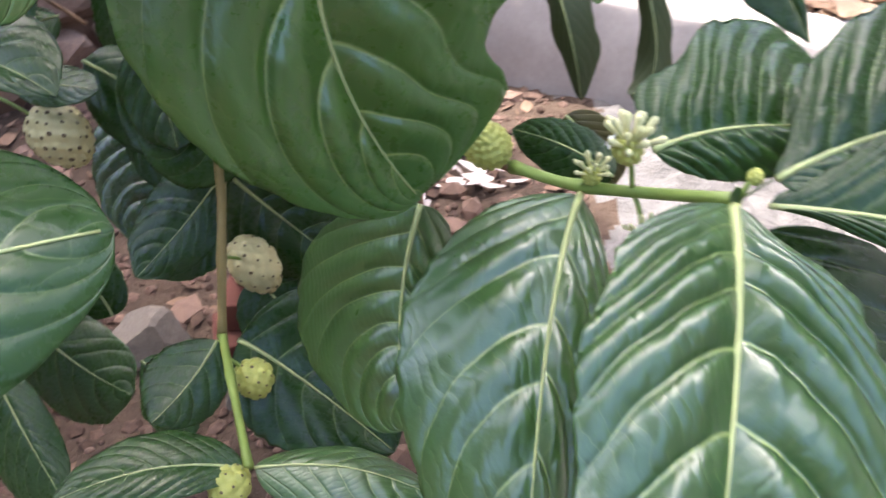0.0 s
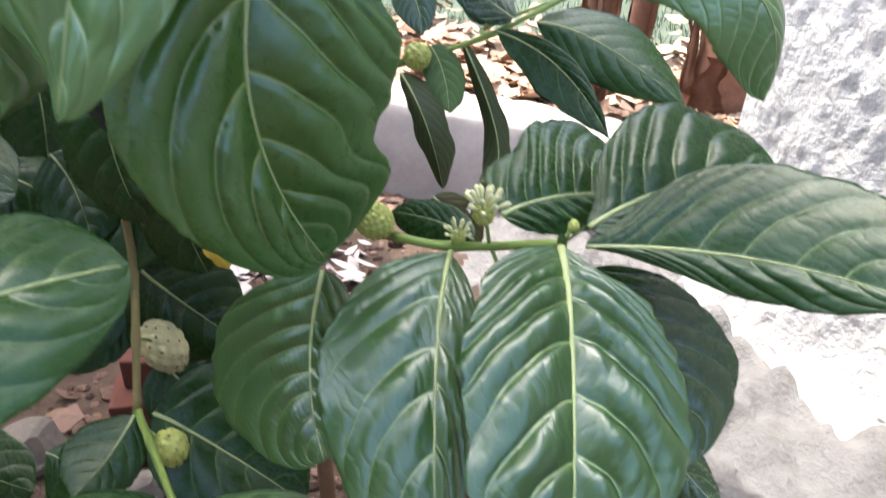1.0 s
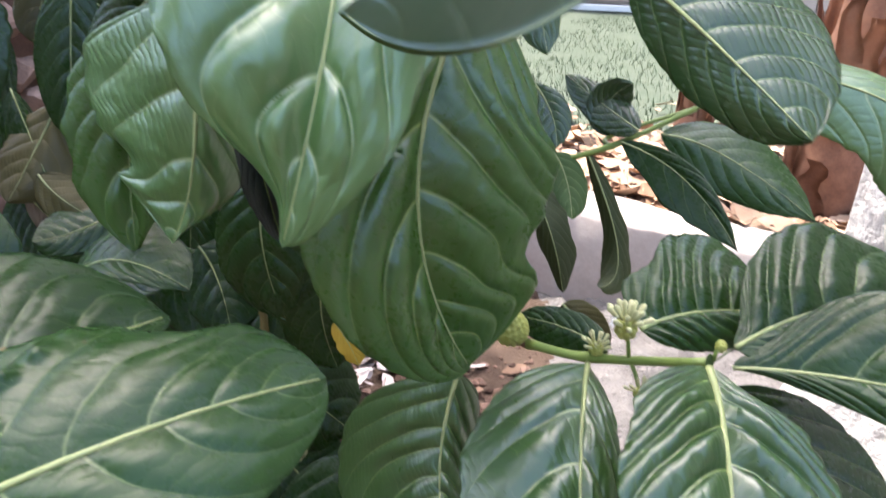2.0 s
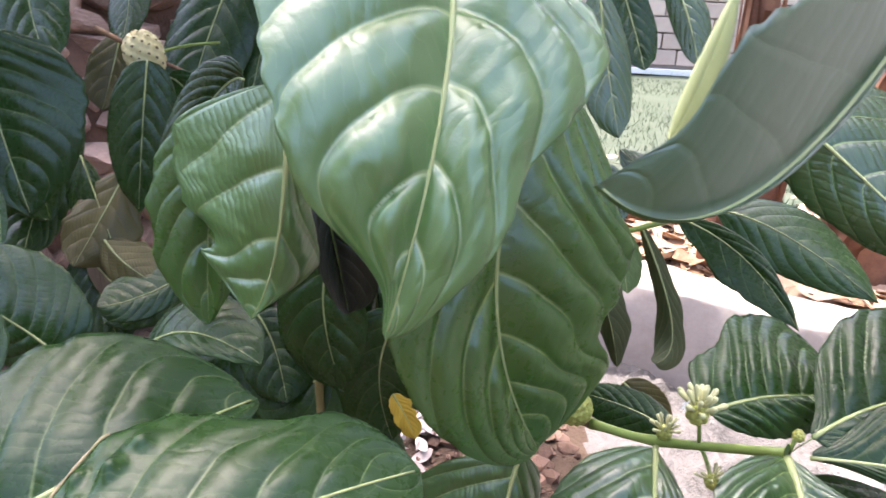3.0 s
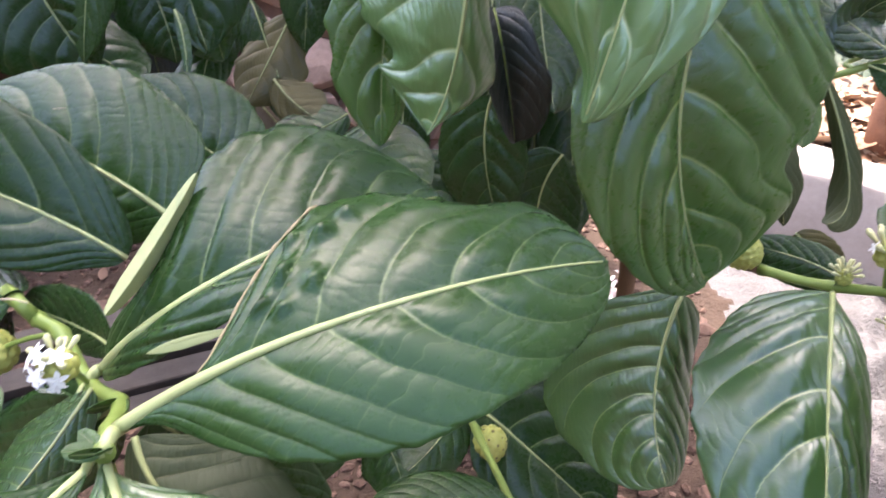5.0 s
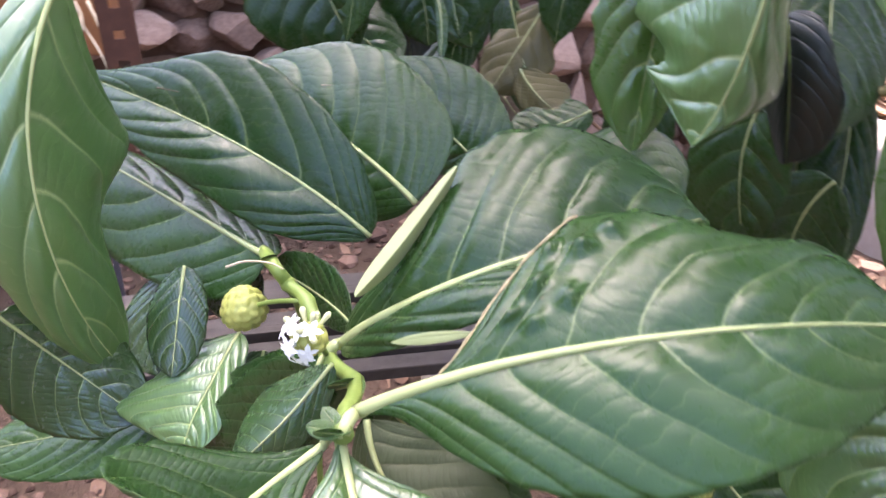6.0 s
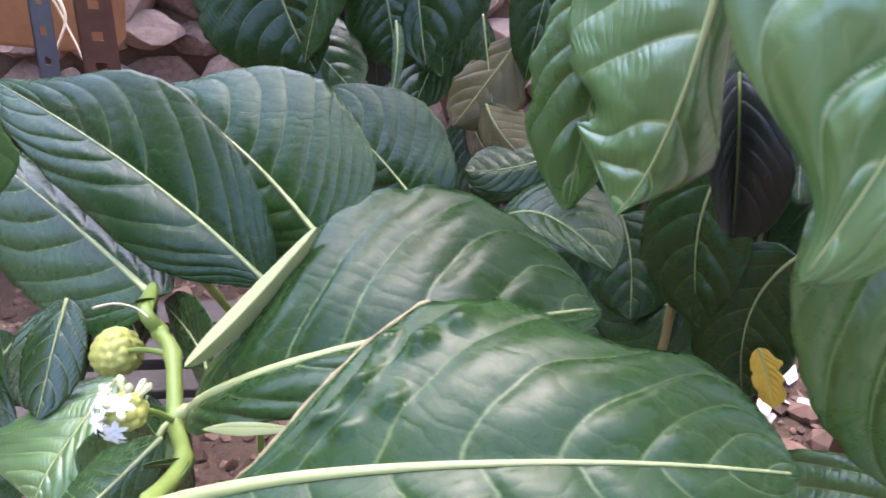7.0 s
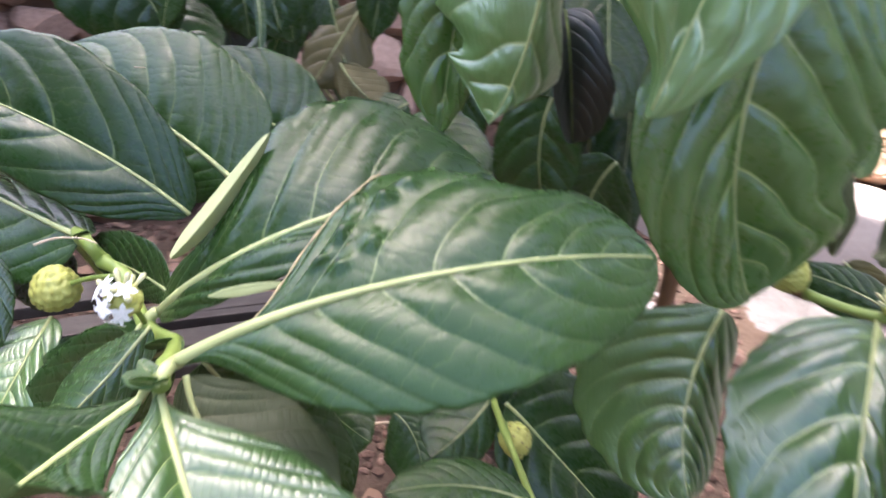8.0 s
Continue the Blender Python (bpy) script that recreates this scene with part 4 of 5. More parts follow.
leaf((-0.551, 0.282, 0.966), (-0.541, 0.220, 0.946), (-0.537, 0.188, 0.919), (-0.512, 0.220, 0.945), (-0.629, 0.205, 0.922), lw=(1.04, 0.91, 0.82, 0.81, 0.94, 1.03, 1.11), rw=(0.81, 0.78, 0.64, 0.78, 0.99, 1.12, 1.22), quilt=0.6, kind="young")  # Q1
leaf((-0.645, 0.311, 0.993), (-0.622, 0.279, 0.962), (-0.598, 0.244, 0.926), (-0.615, 0.304, 0.956), (-0.677, 0.272, 0.956), quilt=0.6)  # Q2
leaf((-0.528, 0.305, 1.033), (-0.658, 0.335, 1.045), (-0.841, 0.362, 1.077), (-0.660, 0.288, 0.988), (-0.665, 0.380, 1.042), kind="mature", quilt=.6, rib=1.6, full=.4)  # Q3
leaf((-0.363, 0.132, 1.045), (-0.379, 0.057, 1.045), (-0.354, 0.039, 1.072), (-0.336, 0.049, 1.052), (-0.425, 0.099, 1.066), lw=(0.58, 0.81, 0.97, 1.08, 1.13, 1.12, 1.10), rw=(0.36, 0.65, 0.93, 1.09, 1.13, 1.12, 1.10), kind="mature", node=NODEL3_AT, quilt=0.6, rib=1.8, veins=6)  # W1
leaf((-0.353, 0.135, 1.050), (-0.304, 0.083, 1.028), (-0.259, 0.045, 0.992), (-0.228, 0.129, 1.025), (-0.333, 0.060, 1.040), lw=(0.11, 0.35, 0.62, 0.76, 0.89, 1.19, 1.45), rw=(0.40, 0.73, 0.98, 1.08, 1.11, 1.09, 1.07), kind="fresh", node=NODEL3_AT, quilt=0.3, rib=1.8, veins=6)  # W2
leaf((-0.358, 0.171, 1.035), (-0.319, 0.144, 1.005), (-0.245, 0.123, 0.998), (-0.266, 0.178, 1.012), (-0.361, 0.151, 0.987), lw=(0.93, 0.95, 0.96, 0.98, 0.99, 1.08, 1.14), rw=(1.00, 1.00, 1.00, 1.00, 1.00, 1.00, 1.00), quilt=0.6, rib=1.6, kind="dull")  # W3
leaf((-0.395, 0.193, 1.048), (-0.412, 0.152, 1.020), (-0.440, 0.132, 0.989), (-0.399, 0.159, 1.005), (-0.456, 0.169, 1.001), quilt=0.6)  # W4
leaf((-0.394, 0.210, 1.020), (-0.468, 0.224, 0.966), (-0.556, 0.232, 0.910), (-0.446, 0.211, 0.934), (-0.492, 0.244, 0.989), kind="mature", quilt=0.5, rib=1.3, full=0.4, veins=6)  # W5
leaf((-0.419, 0.208, 1.024), (-0.483, 0.207, 0.938), (-0.541, 0.201, 0.865), (-0.452, 0.206, 0.922), (-0.528, 0.217, 0.945), kind="mature", node=NODEL_AT, quilt=0.5, rib=1.6, full=0.4, veins=6)  # W6
leaf((-0.363, 0.199, 1.025), (-0.344, 0.255, 0.928), (-0.289, 0.288, 0.841), (-0.315, 0.275, 0.958), (-0.371, 0.230, 0.890), kind="mature", quilt=0.5, full=0.4, veins=6)  # W7
leaf((-0.541, 0.293, 0.985), (-0.615, 0.341, 0.972), (-0.717, 0.385, 0.961), (-0.625, 0.325, 0.944), (-0.594, 0.356, 0.993), kind="mature", quilt=0.5, full=0.4, veins=6)  # W8
leaf((-0.418, 0.251, 1.036), (-0.473, 0.291, 1.022), (-0.547, 0.328, 1.010), (-0.459, 0.275, 1.008), (-0.489, 0.311, 1.045), kind="mature", quilt=0.5, full=0.4, veins=6)  # W9
leaf((-0.655, 0.266, 1.248), (-0.632, 0.190, 1.116), (-0.632, 0.225, 0.942), (-0.659, 0.287, 1.127), (-0.654, 0.151, 1.072), lw=(0.97, 1.18, 1.26, 1.06, 0.67, 0.70, 0.72), rw=(1.00, 1.00, 1.00, 1.00, 1.00, 1.00, 1.00), kind="young", quilt=0.8, wave=1.2)  # Z
leaf((-0.676, 0.164, 1.018), (-0.649, 0.191, 0.959), (-0.601, 0.209, 0.909), (-0.642, 0.230, 0.975), (-0.658, 0.157, 0.912), quilt=.5)  # Z2
leaf((-0.599, 0.280, 1.021), (-0.587, 0.252, 0.988), (-0.574, 0.223, 0.952), (-0.573, 0.276, 0.995), (-0.617, 0.246, 0.980), quilt=0.6)  # Q5
leaf((-0.204, 0.566, 0.755), (-0.227, 0.524, 0.734), (-0.256, 0.485, 0.719), (-0.208, 0.502, 0.702), (-0.283, 0.554, 0.728), quilt=0.4, kind="mature")  # X1
leaf((-0.184, 0.571, 0.751), (-0.119, 0.557, 0.706), (-0.017, 0.506, 0.651), (-0.088, 0.650, 0.757), (-0.148, 0.497, 0.672), quilt=0.3, kind="mature")  # X2
leaf((-0.213, 0.736, 0.847), (-0.165, 0.740, 0.788), (-0.104, 0.732, 0.733), (-0.121, 0.789, 0.827), (-0.210, 0.710, 0.740), quilt=0.6, full=.4, kind="mature")  # X3
leaf((-0.238, 0.759, 0.834), (-0.281, 0.733, 0.786), (-0.338, 0.685, 0.738), (-0.259, 0.707, 0.749), (-0.321, 0.783, 0.817), quilt=0.6, kind="mature")  # X4
leaf((-0.124, 0.400, 0.770), (-0.042, 0.402, 0.769), (0.031, 0.388, 0.749), (-0.037, 0.431, 0.757), (-0.048, 0.361, 0.749), quilt=0.6, kind="fresh")  # X5
leaf((-0.134, 0.399, 0.770), (-0.203, 0.386, 0.787), (-0.276, 0.355, 0.783), (-0.212, 0.354, 0.779), (-0.226, 0.415, 0.793), quilt=0.6, kind="mature")  # X6
leaf((-0.345, 0.645, 0.636), (-0.301, 0.611, 0.624), (-0.272, 0.557, 0.586), (-0.260, 0.607, 0.618), (-0.348, 0.610, 0.592), quilt=0.6, kind="mature")  # X7
leaf((-0.176, 0.599, 0.734), (-0.095, 0.574, 0.699), (-0.025, 0.529, 0.639), (-0.086, 0.611, 0.714), (-0.119, 0.535, 0.650), quilt=0.6, kind="mature")  # X8
leaf((-0.272, 0.818, 0.774), (-0.309, 0.790, 0.739), (-0.368, 0.752, 0.693), (-0.264, 0.759, 0.698), (-0.362, 0.819, 0.745), quilt=0.6, kind="mature")  # X9
leaf((-0.314, 0.965, 0.881), (-0.352, 0.892, 0.790), (-0.390, 0.809, 0.685), (-0.250, 0.865, 0.752), (-0.461, 0.894, 0.796), quilt=0.6)  # XA
leaf((-0.416, 0.716, 0.973), (-0.375, 0.717, 0.973), (-0.327, 0.715, 0.968), (-0.387, 0.749, 0.982), (-0.381, 0.702, 0.955), quilt=0.6)  # XB
leaf((-0.552, 0.884, 1.111), (-0.515, 0.881, 1.096), (-0.473, 0.873, 1.090), (-0.522, 0.922, 1.106), (-0.509, 0.847, 1.077), kind="dry", wave=3)  # dry1
leaf((-0.538, 0.847, 1.036), (-0.504, 0.825, 1.014), (-0.479, 0.813, 0.992), (-0.490, 0.848, 1.019), (-0.522, 0.822, 1.003), kind="dry", wave=2)  # dry2
leaf((-0.116, 0.635, 0.960), (-0.101, 0.627, 0.938), (-0.088, 0.621, 0.910), (-0.086, 0.630, 0.942), (-0.114, 0.624, 0.934), kind="yellow", lobe=0.4, wave=2.5)  # yel1
leaf((-0.375, 0.853, 0.864), (-0.302, 0.845, 0.830), (-0.230, 0.828, 0.804), (-0.291, 0.908, 0.885), (-0.318, 0.803, 0.774), quilt=.3, full=.4, kind="mature")  # Y4
leaf((-0.370, 0.783, 0.970), (-0.302, 0.755, 0.944), (-0.235, 0.714, 0.910), (-0.268, 0.789, 0.965), (-0.330, 0.732, 0.894), quilt=.3, full=.4, kind="mature")  # Y5
leaf((-0.109, 0.652, 1.053), (-0.132, 0.642, 0.985), (-0.114, 0.639, 0.896), (-0.079, 0.651, 0.983), (-0.184, 0.637, 0.969), quilt=.3, full=.4, kind="mature")  # Y6
leaf((-0.142, 0.776, 1.006), (-0.149, 0.757, 0.930), (-0.180, 0.750, 0.845), (-0.087, 0.748, 0.924), (-0.215, 0.766, 0.913), quilt=.4, full=.4, kind="mature")  # V3
leaf((-0.333, 0.878, 1.071), (-0.330, 0.857, 0.996), (-0.338, 0.843, 0.906), (-0.288, 0.851, 0.989), (-0.390, 0.869, 0.985), quilt=.4, full=.4, kind="mature")  # V4
leaf((-0.553, 0.747, 0.613), (-0.471, 0.697, 0.578), (-0.377, 0.651, 0.565), (-0.436, 0.740, 0.600), (-0.536, 0.680, 0.527), quilt=.4, full=.4, kind="mature")  # X10
leaf((-0.469, 0.572, 0.711), (-0.419, 0.515, 0.668), (-0.365, 0.459, 0.628), (-0.400, 0.539, 0.666), (-0.474, 0.511, 0.633), quilt=.4, full=.4, kind="mature")  # X11
leaf((-0.452, 0.786, 0.578), (-0.493, 0.815, 0.617), (-0.567, 0.829, 0.636), (-0.517, 0.784, 0.578), (-0.477, 0.846, 0.655), quilt=.4, full=.4, kind="mature")  # X12
leaf((-0.201, 0.717, 0.715), (-0.150, 0.686, 0.677), (-0.068, 0.664, 0.667), (-0.120, 0.727, 0.719), (-0.172, 0.641, 0.630), quilt=.4, full=.4, kind="mature")  # X13
leaf((-0.474, 0.834, 1.159), (-0.497, 0.798, 1.104), (-0.520, 0.764, 1.055), (-0.454, 0.802, 1.082), (-0.540, 0.820, 1.113), kind="olive", quilt=.5, wave=2, lobe=.15)  # fa
leaf((-0.481, 0.771, 1.089), (-0.446, 0.751, 1.062), (-0.395, 0.735, 1.040), (-0.424, 0.780, 1.074), (-0.479, 0.754, 1.048), kind="olive", quilt=.5, wave=2, lobe=.15)  # fb
leaf((-0.377, 0.743, 1.057), (-0.423, 0.720, 1.036), (-0.469, 0.702, 1.029), (-0.426, 0.698, 1.010), (-0.442, 0.760, 1.056), quilt=.6, full=.4, kind="mature")  # fc
leaf((-0.292, 0.749, 1.004), (-0.266, 0.725, 0.968), (-0.245, 0.683, 0.917), (-0.216, 0.741, 0.972), (-0.310, 0.722, 0.943), quilt=.6, full=.4, kind="mature")  # fd
leaf((-0.536, 1.029, 1.323), (-0.546, 1.005, 1.267), (-0.556, 0.982, 1.216), (-0.511, 1.006, 1.264), (-0.584, 1.002, 1.267), kind="olive", quilt=.5)  # fe
leaf((-0.590, 0.964, 1.229), (-0.609, 0.899, 1.132), (-0.609, 0.818, 1.045), (-0.575, 0.915, 1.113), (-0.691, 0.889, 1.123), quilt=.6, full=.4, kind="mature")  # fg
leaf((-0.774, 0.747, 1.165), (-0.702, 0.717, 1.132), (-0.611, 0.686, 1.094), (-0.695, 0.764, 1.164), (-0.720, 0.696, 1.086), quilt=.6, full=.4, kind="mature")  # fh
leaf((-0.550, 0.869, 1.040), (-0.521, 0.830, 0.993), (-0.482, 0.790, 0.934), (-0.492, 0.868, 0.989), (-0.562, 0.820, 0.969), quilt=.6, full=.4, kind="mature")  # fi
leaf((-0.417, 0.847, 0.997), (-0.454, 0.812, 0.991), (-0.493, 0.770, 0.975), (-0.443, 0.788, 0.962), (-0.476, 0.848, 1.006), quilt=.6, kind="mature")  # fj
leaf((-0.565, 0.222, 0.914), (-0.645, 0.196, 0.891), (-0.733, 0.145, 0.872), (-0.630, 0.164, 0.868), (-0.666, 0.230, 0.901), quilt=.5, full=.4, kind="mature")  # g1
leaf((-0.752, 0.317, 0.902), (-0.773, 0.267, 0.856), (-0.799, 0.214, 0.829), (-0.728, 0.279, 0.842), (-0.832, 0.255, 0.859), quilt=.5, full=.4, kind="mature")  # g2
leaf((-0.534, 0.290, 0.948), (-0.528, 0.263, 0.918), (-0.522, 0.231, 0.882), (-0.502, 0.272, 0.912), (-0.558, 0.254, 0.909), quilt=.5, full=.4, kind="mature")  # g3
leaf((-0.372, 1.069, 1.425), (-0.405, 1.017, 1.329), (-0.428, 0.960, 1.221), (-0.342, 1.006, 1.308), (-0.470, 1.042, 1.333), quilt=.5, full=.4, kind="mature")  # h1
leaf((-0.536, 1.104, 1.443), (-0.530, 1.061, 1.378), (-0.532, 1.017, 1.311), (-0.497, 1.058, 1.376), (-0.568, 1.083, 1.376), quilt=.5, full=.4, kind="mature")  # h2
leaf((-0.694, 0.929, 1.275), (-0.627, 0.882, 1.209), (-0.568, 0.819, 1.097), (-0.571, 0.885, 1.196), (-0.683, 0.874, 1.147), quilt=.6, full=.4, kind="mature")  # h3
leaf((0.101, 0.698, 1.433), (0.120, 0.678, 1.378), (0.131, 0.651, 1.333), (0.142, 0.679, 1.385), (0.097, 0.675, 1.366), kind="mature")  # k9
leaf((0.072, 0.638, 1.408), (0.079, 0.604, 1.342), (0.090, 0.571, 1.276), (0.104, 0.598, 1.328), (0.052, 0.614, 1.335), kind="fresh")  # k10
leaf((0.109, 0.558, 1.427), (0.123, 0.534, 1.391), (0.131, 0.509, 1.348), (0.142, 0.534, 1.392), (0.115, 0.540, 1.377), quilt=.6)  # k11
leaf((-0.104, 0.780, 1.124), (-0.095, 0.732, 1.036), (-0.087, 0.668, 0.940), (-0.064, 0.736, 1.031), (-0.136, 0.719, 1.029), kind="mature", quilt=.6, full=.4)  # Y7
leaf((-0.161, 0.837, 1.285), (-0.146, 0.746, 1.193), (-0.122, 0.657, 1.099), (-0.089, 0.781, 1.195), (-0.195, 0.735, 1.188), kind="mature", quilt=0.5, full=0.4)  # Y8
leaf((-0.212, 0.923, 1.249), (-0.208, 0.839, 1.151), (-0.202, 0.752, 1.046), (-0.159, 0.854, 1.140), (-0.260, 0.837, 1.145), kind="mature", quilt=0.5, full=0.4)  # Y9
leaf((0.143, 0.615, 0.994), (0.171, 0.606, 0.966), (0.191, 0.594, 0.935), (0.199, 0.611, 0.972), (0.154, 0.607, 0.948), kind="olive", quilt=.6, wave=2)  # j2
leaf((-0.326, 1.091, 1.437), (-0.327, 1.039, 1.344), (-0.340, 0.986, 1.250), (-0.272, 1.035, 1.342), (-0.380, 1.048, 1.333), kind="mature", quilt=.5, full=.4)  # h5
leaf((-0.650, 1.008, 1.453), (-0.633, 0.967, 1.365), (-0.593, 0.915, 1.281), (-0.576, 0.965, 1.368), (-0.693, 0.977, 1.355), kind="mature", quilt=.6, full=.4)  # h6

# unseen leaves added above, behind the hanging leaves, to shade the inner shrub
shade_crown = random.Random(31)
for k in range(62):
    if k < 46:
        at = Vector((shade_crown.uniform(-0.95, 0.42), shade_crown.uniform(0.66, 1.18), shade_crown.uniform(1.64, 1.95)))
    else:
        at = Vector((shade_crown.uniform(-0.62, 0.02), shade_crown.uniform(0.34, 0.66), shade_crown.uniform(1.72, 2.0)))
    a = shade_crown.uniform(0, 2 * math.pi)
    out = Vector((math.cos(a), math.sin(a), 0))
    across = Vector((-out.y, out.x, shade_crown.uniform(-0.25, 0.25)))
    half = shade_crown.uniform(0.050, 0.059)
    mid = at + out * 0.11 + Vector((0, 0, shade_crown.uniform(-0.02, 0.02)))
    leaf(at, mid, at + out * 0.22 + Vector((0, 0, shade_crown.uniform(-0.09, -0.03))), mid + across * half, mid - across * half, quilt=0.6, full=0.45, kind="mature", node=at - out * 0.03 - Vector((0, 0, 0.01)))

# rolled margins that show the pale underside
def rolled_margin(base, mid, tip, left, right, **shape):
    return leaf(base, mid, tip, left, right, kind="roll", quilt=0.15, wave=0.4, rib=0.05, full=0.75, label="rolled pale yellow-green leaf margin", **shape)


rolled_margin((-0.383, 0.203, 1.095), (-0.366, 0.233, 1.122), (-0.349, 0.274, 1.160), (-0.376, 0.238, 1.121), (-0.366, 0.243, 1.112), lw=(1.05, 1.06, 1.01, 0.97, 0.95, 0.96, 0.97), rw=(0.98, 0.99, 0.97, 0.98, 1.03, 1.05, 1.06))  # roll1
rolled_margin((-0.345, 0.178, 1.090), (-0.325, 0.185, 1.096), (-0.298, 0.193, 1.102), (-0.326, 0.186, 1.098), (-0.325, 0.183, 1.092))  # roll2
rolled_margin((-0.047, 0.060, 1.361), (-0.037, 0.073, 1.373), (-0.020, 0.099, 1.397), (-0.040, 0.072, 1.374), (-0.031, 0.076, 1.370))  # roll3

# woody parts: trunk and limbs behind the leaves, then the green shoots
stem([(0.01, 0.80, GROUND - 0.03), (0.0, 0.77, 0.60), (-0.01, 0.72, 0.93), (-0.04, 0.70, 1.15), (-0.06, 0.68, 1.42)], 0.014, 0.008, BARK, "trunk")
stem([(-0.04, 0.70, 1.15), (-0.13, 0.72, 1.10), STEMTOP_AT + Vector((0.004, 0.02, 0.10)), STEMTOP_AT, STEMMID_AT, NODELOW_AT], 0.0056, 0.0046, TWIG)
stem([NODELOW_AT, NODELOW_AT.lerp(NODELOW2_AT, 0.35), NODELOW2_AT], 0.0047, 0.0040, STEM)
stem([(-0.025, 0.71, 1.0), (0.02, 0.66, 0.985), STEMB_AT + Vector((-0.030, 0.03, -0.004)), STEMB_AT], 0.006, 0.0048, BARK)
stem([STEMB_AT, NODEE_AT, NODER_AT], 0.005, 0.0042, STEM)
stem([(0.0, 0.71, 1.05), (0.05, 0.80, 1.06), KBACK0_AT, KBACK1_AT, KBACK2_AT], 0.005, 0.0034, STEM)
stem([KBACK1_AT, KBACK3_AT, KBACK3_AT + Vector((0.14, 0.0, 0.05))], 0.0034, 0.0026, STEM)
stem([(-0.74, 0.62, GROUND - 0.03), (-0.72, 0.60, 0.70), SHOOT_AT, NODEL0_AT, NODELUP_AT, NODELMID_AT, NODEL_AT, NODEL2_AT, NODEL2_AT.lerp(NODEL3_AT, 0.6), NODEL3_AT], 0.0052, 0.0050, STEM)
stem([(-0.06, 0.68, 1.42), (-0.05, 0.60, 1.47), (-0.04, 0.55, 1.45), (-0.06, 0.36, 1.53)], 0.006, 0.004, BARK)
stem([(-0.06, 0.68, 1.42), (0.08, 0.55, 1.50), (0.20, 0.36, 1.46)], 0.005, 0.0035, BARK)
stem([(-0.06, 0.68, 1.42), (-0.40, 0.84, 1.45), (-0.70, 0.74, 1.36)], 0.006, 0.0036, BARK)
stem([(-0.06, 0.68, 1.42), (-0.16, 0.60, 1.46), (-0.22, 0.50, 1.40)], 0.005, 0.0036, BARK)
# limbs for the out-of-view leaves added overhead as shade
stem([(-0.06, 0.68, 1.42), (-0.08, 0.78, 1.62), (-0.22, 0.90, 1.76), (-0.62, 0.95, 1.84)], 0.008, 0.004, BARK)
stem([(-0.08, 0.78, 1.62), (0.08, 0.88, 1.74), (0.30, 0.95, 1.80)], 0.006, 0.004, BARK)
stem([(-0.08, 0.78, 1.62), (-0.20, 0.60, 1.86), (-0.45, 0.42, 1.98), (-0.75, 0.35, 2.02)], 0.006, 0.004, BARK)

fruit(FRUITA_AT, 0.078, 0.053, (0.38, 0.05, -0.9), 58, label="pale ripening noni fruit with brown eyes", stalk=STEMMID_AT)
fruit(BUDLOW_AT, 0.044, 0.040, (0.3, -0.3, -0.8), 40, FRUIT_GREEN, True, "small unripe green noni fruit", NODELOW_AT.lerp(NODELOW2_AT, 0.2))
fruit(BUDLOW2_AT, 0.040, 0.036, (0, -0.5, -0.8), 36, FRUIT_GREEN, True, "small unripe green noni fruit", NODELOW2_AT)
fruit(FRUITL_AT, 0.037, 0.035, (-0.6, -0.3, -0.5), 70, FRUIT_GREEN, False, lump=0.13, label="small round unripe noni fruit", stalk=NODELMID_AT)
fruit(BUDB_AT, 0.045, 0.036, (-0.4, -0.3, 0.5), 110, FRUIT_GREEN, False, "small unripe yellow-green noni fruit", STEMB_AT, 0.24)
fruit(FRUITK_AT, 0.036, 0.036, (0, -0.2, -1), 36, FRUIT_GREEN, True, "small unripe green noni fruit", KBACK0_AT)
fruit(FRUITT3_AT, 0.066, 0.050, (0.3, 0, -1), 80, label="pale ripening noni fruit with brown eyes", stalk=FRUITT3_AT + Vector((0.09, 0.03, 0.02)))
fruit(FRUITM_AT, 0.075, 0.062, (0.5, -0.2, -0.7), 90, label="large pale ripe noni fruit with brown eyes", stalk=FRUITM_AT + Vector((-0.06, 0.0, 0.05)))

head = flower_head(FLOWERL_AT, 0.019, (-0.4, -0.6, 0.3), [(-0.2, -0.9, 0.1), (0.4, -0.8, 0.1), (-0.5, -0.6, -0.6), (0.0, -0.7, 0.9), (-0.4, -0.4, 1.0), (0.4, -0.9, -0.4), (-0.9, -0.3, -0.5), (-0.8, -0.5, 0.5), (0.1, -1.0, -0.9), (0.5, -0.5, 0.7)],
                   5, NODEL_AT, "green knobbly head with open white flowers")
buds(FLOWERL_AT, 0.022, 8, head)
head = flower_head(FLOWERR_AT, 0.020, (0, -0.3, 1), [(-0.9, -0.2, 0.5)], 6, NODEE_AT.lerp(NODER_AT, 0.35), "pale flower head with unopened buds")
buds(FLOWERR_AT, 0.030, 9, head, 34)
head = flower_head(NODEE_AT + Vector((0.004, -0.006, 0.014)), 0.014, (0, -0.3, 1), [], 16, NODEE_AT, "small green head with pale buds")
buds(NODEE_AT + Vector((0.004, -0.006, 0.014)), 0.020, 19, head, 26)
hang = NODEE_AT.lerp(NODER_AT, 0.45) + Vector((0.0, -0.012, -0.030))
head = flower_head(hang, 0.013, (0, -0.5, -1), [], 17, NODEE_AT.lerp(NODER_AT, 0.35), "small pale head hanging under the shoot")
buds(hang, 0.018, 20, head, 20)
head = flower_head(BUDR_AT, 0.010, (0, 0, 1), [], 7, NODER_AT, "tiny green flower bud")
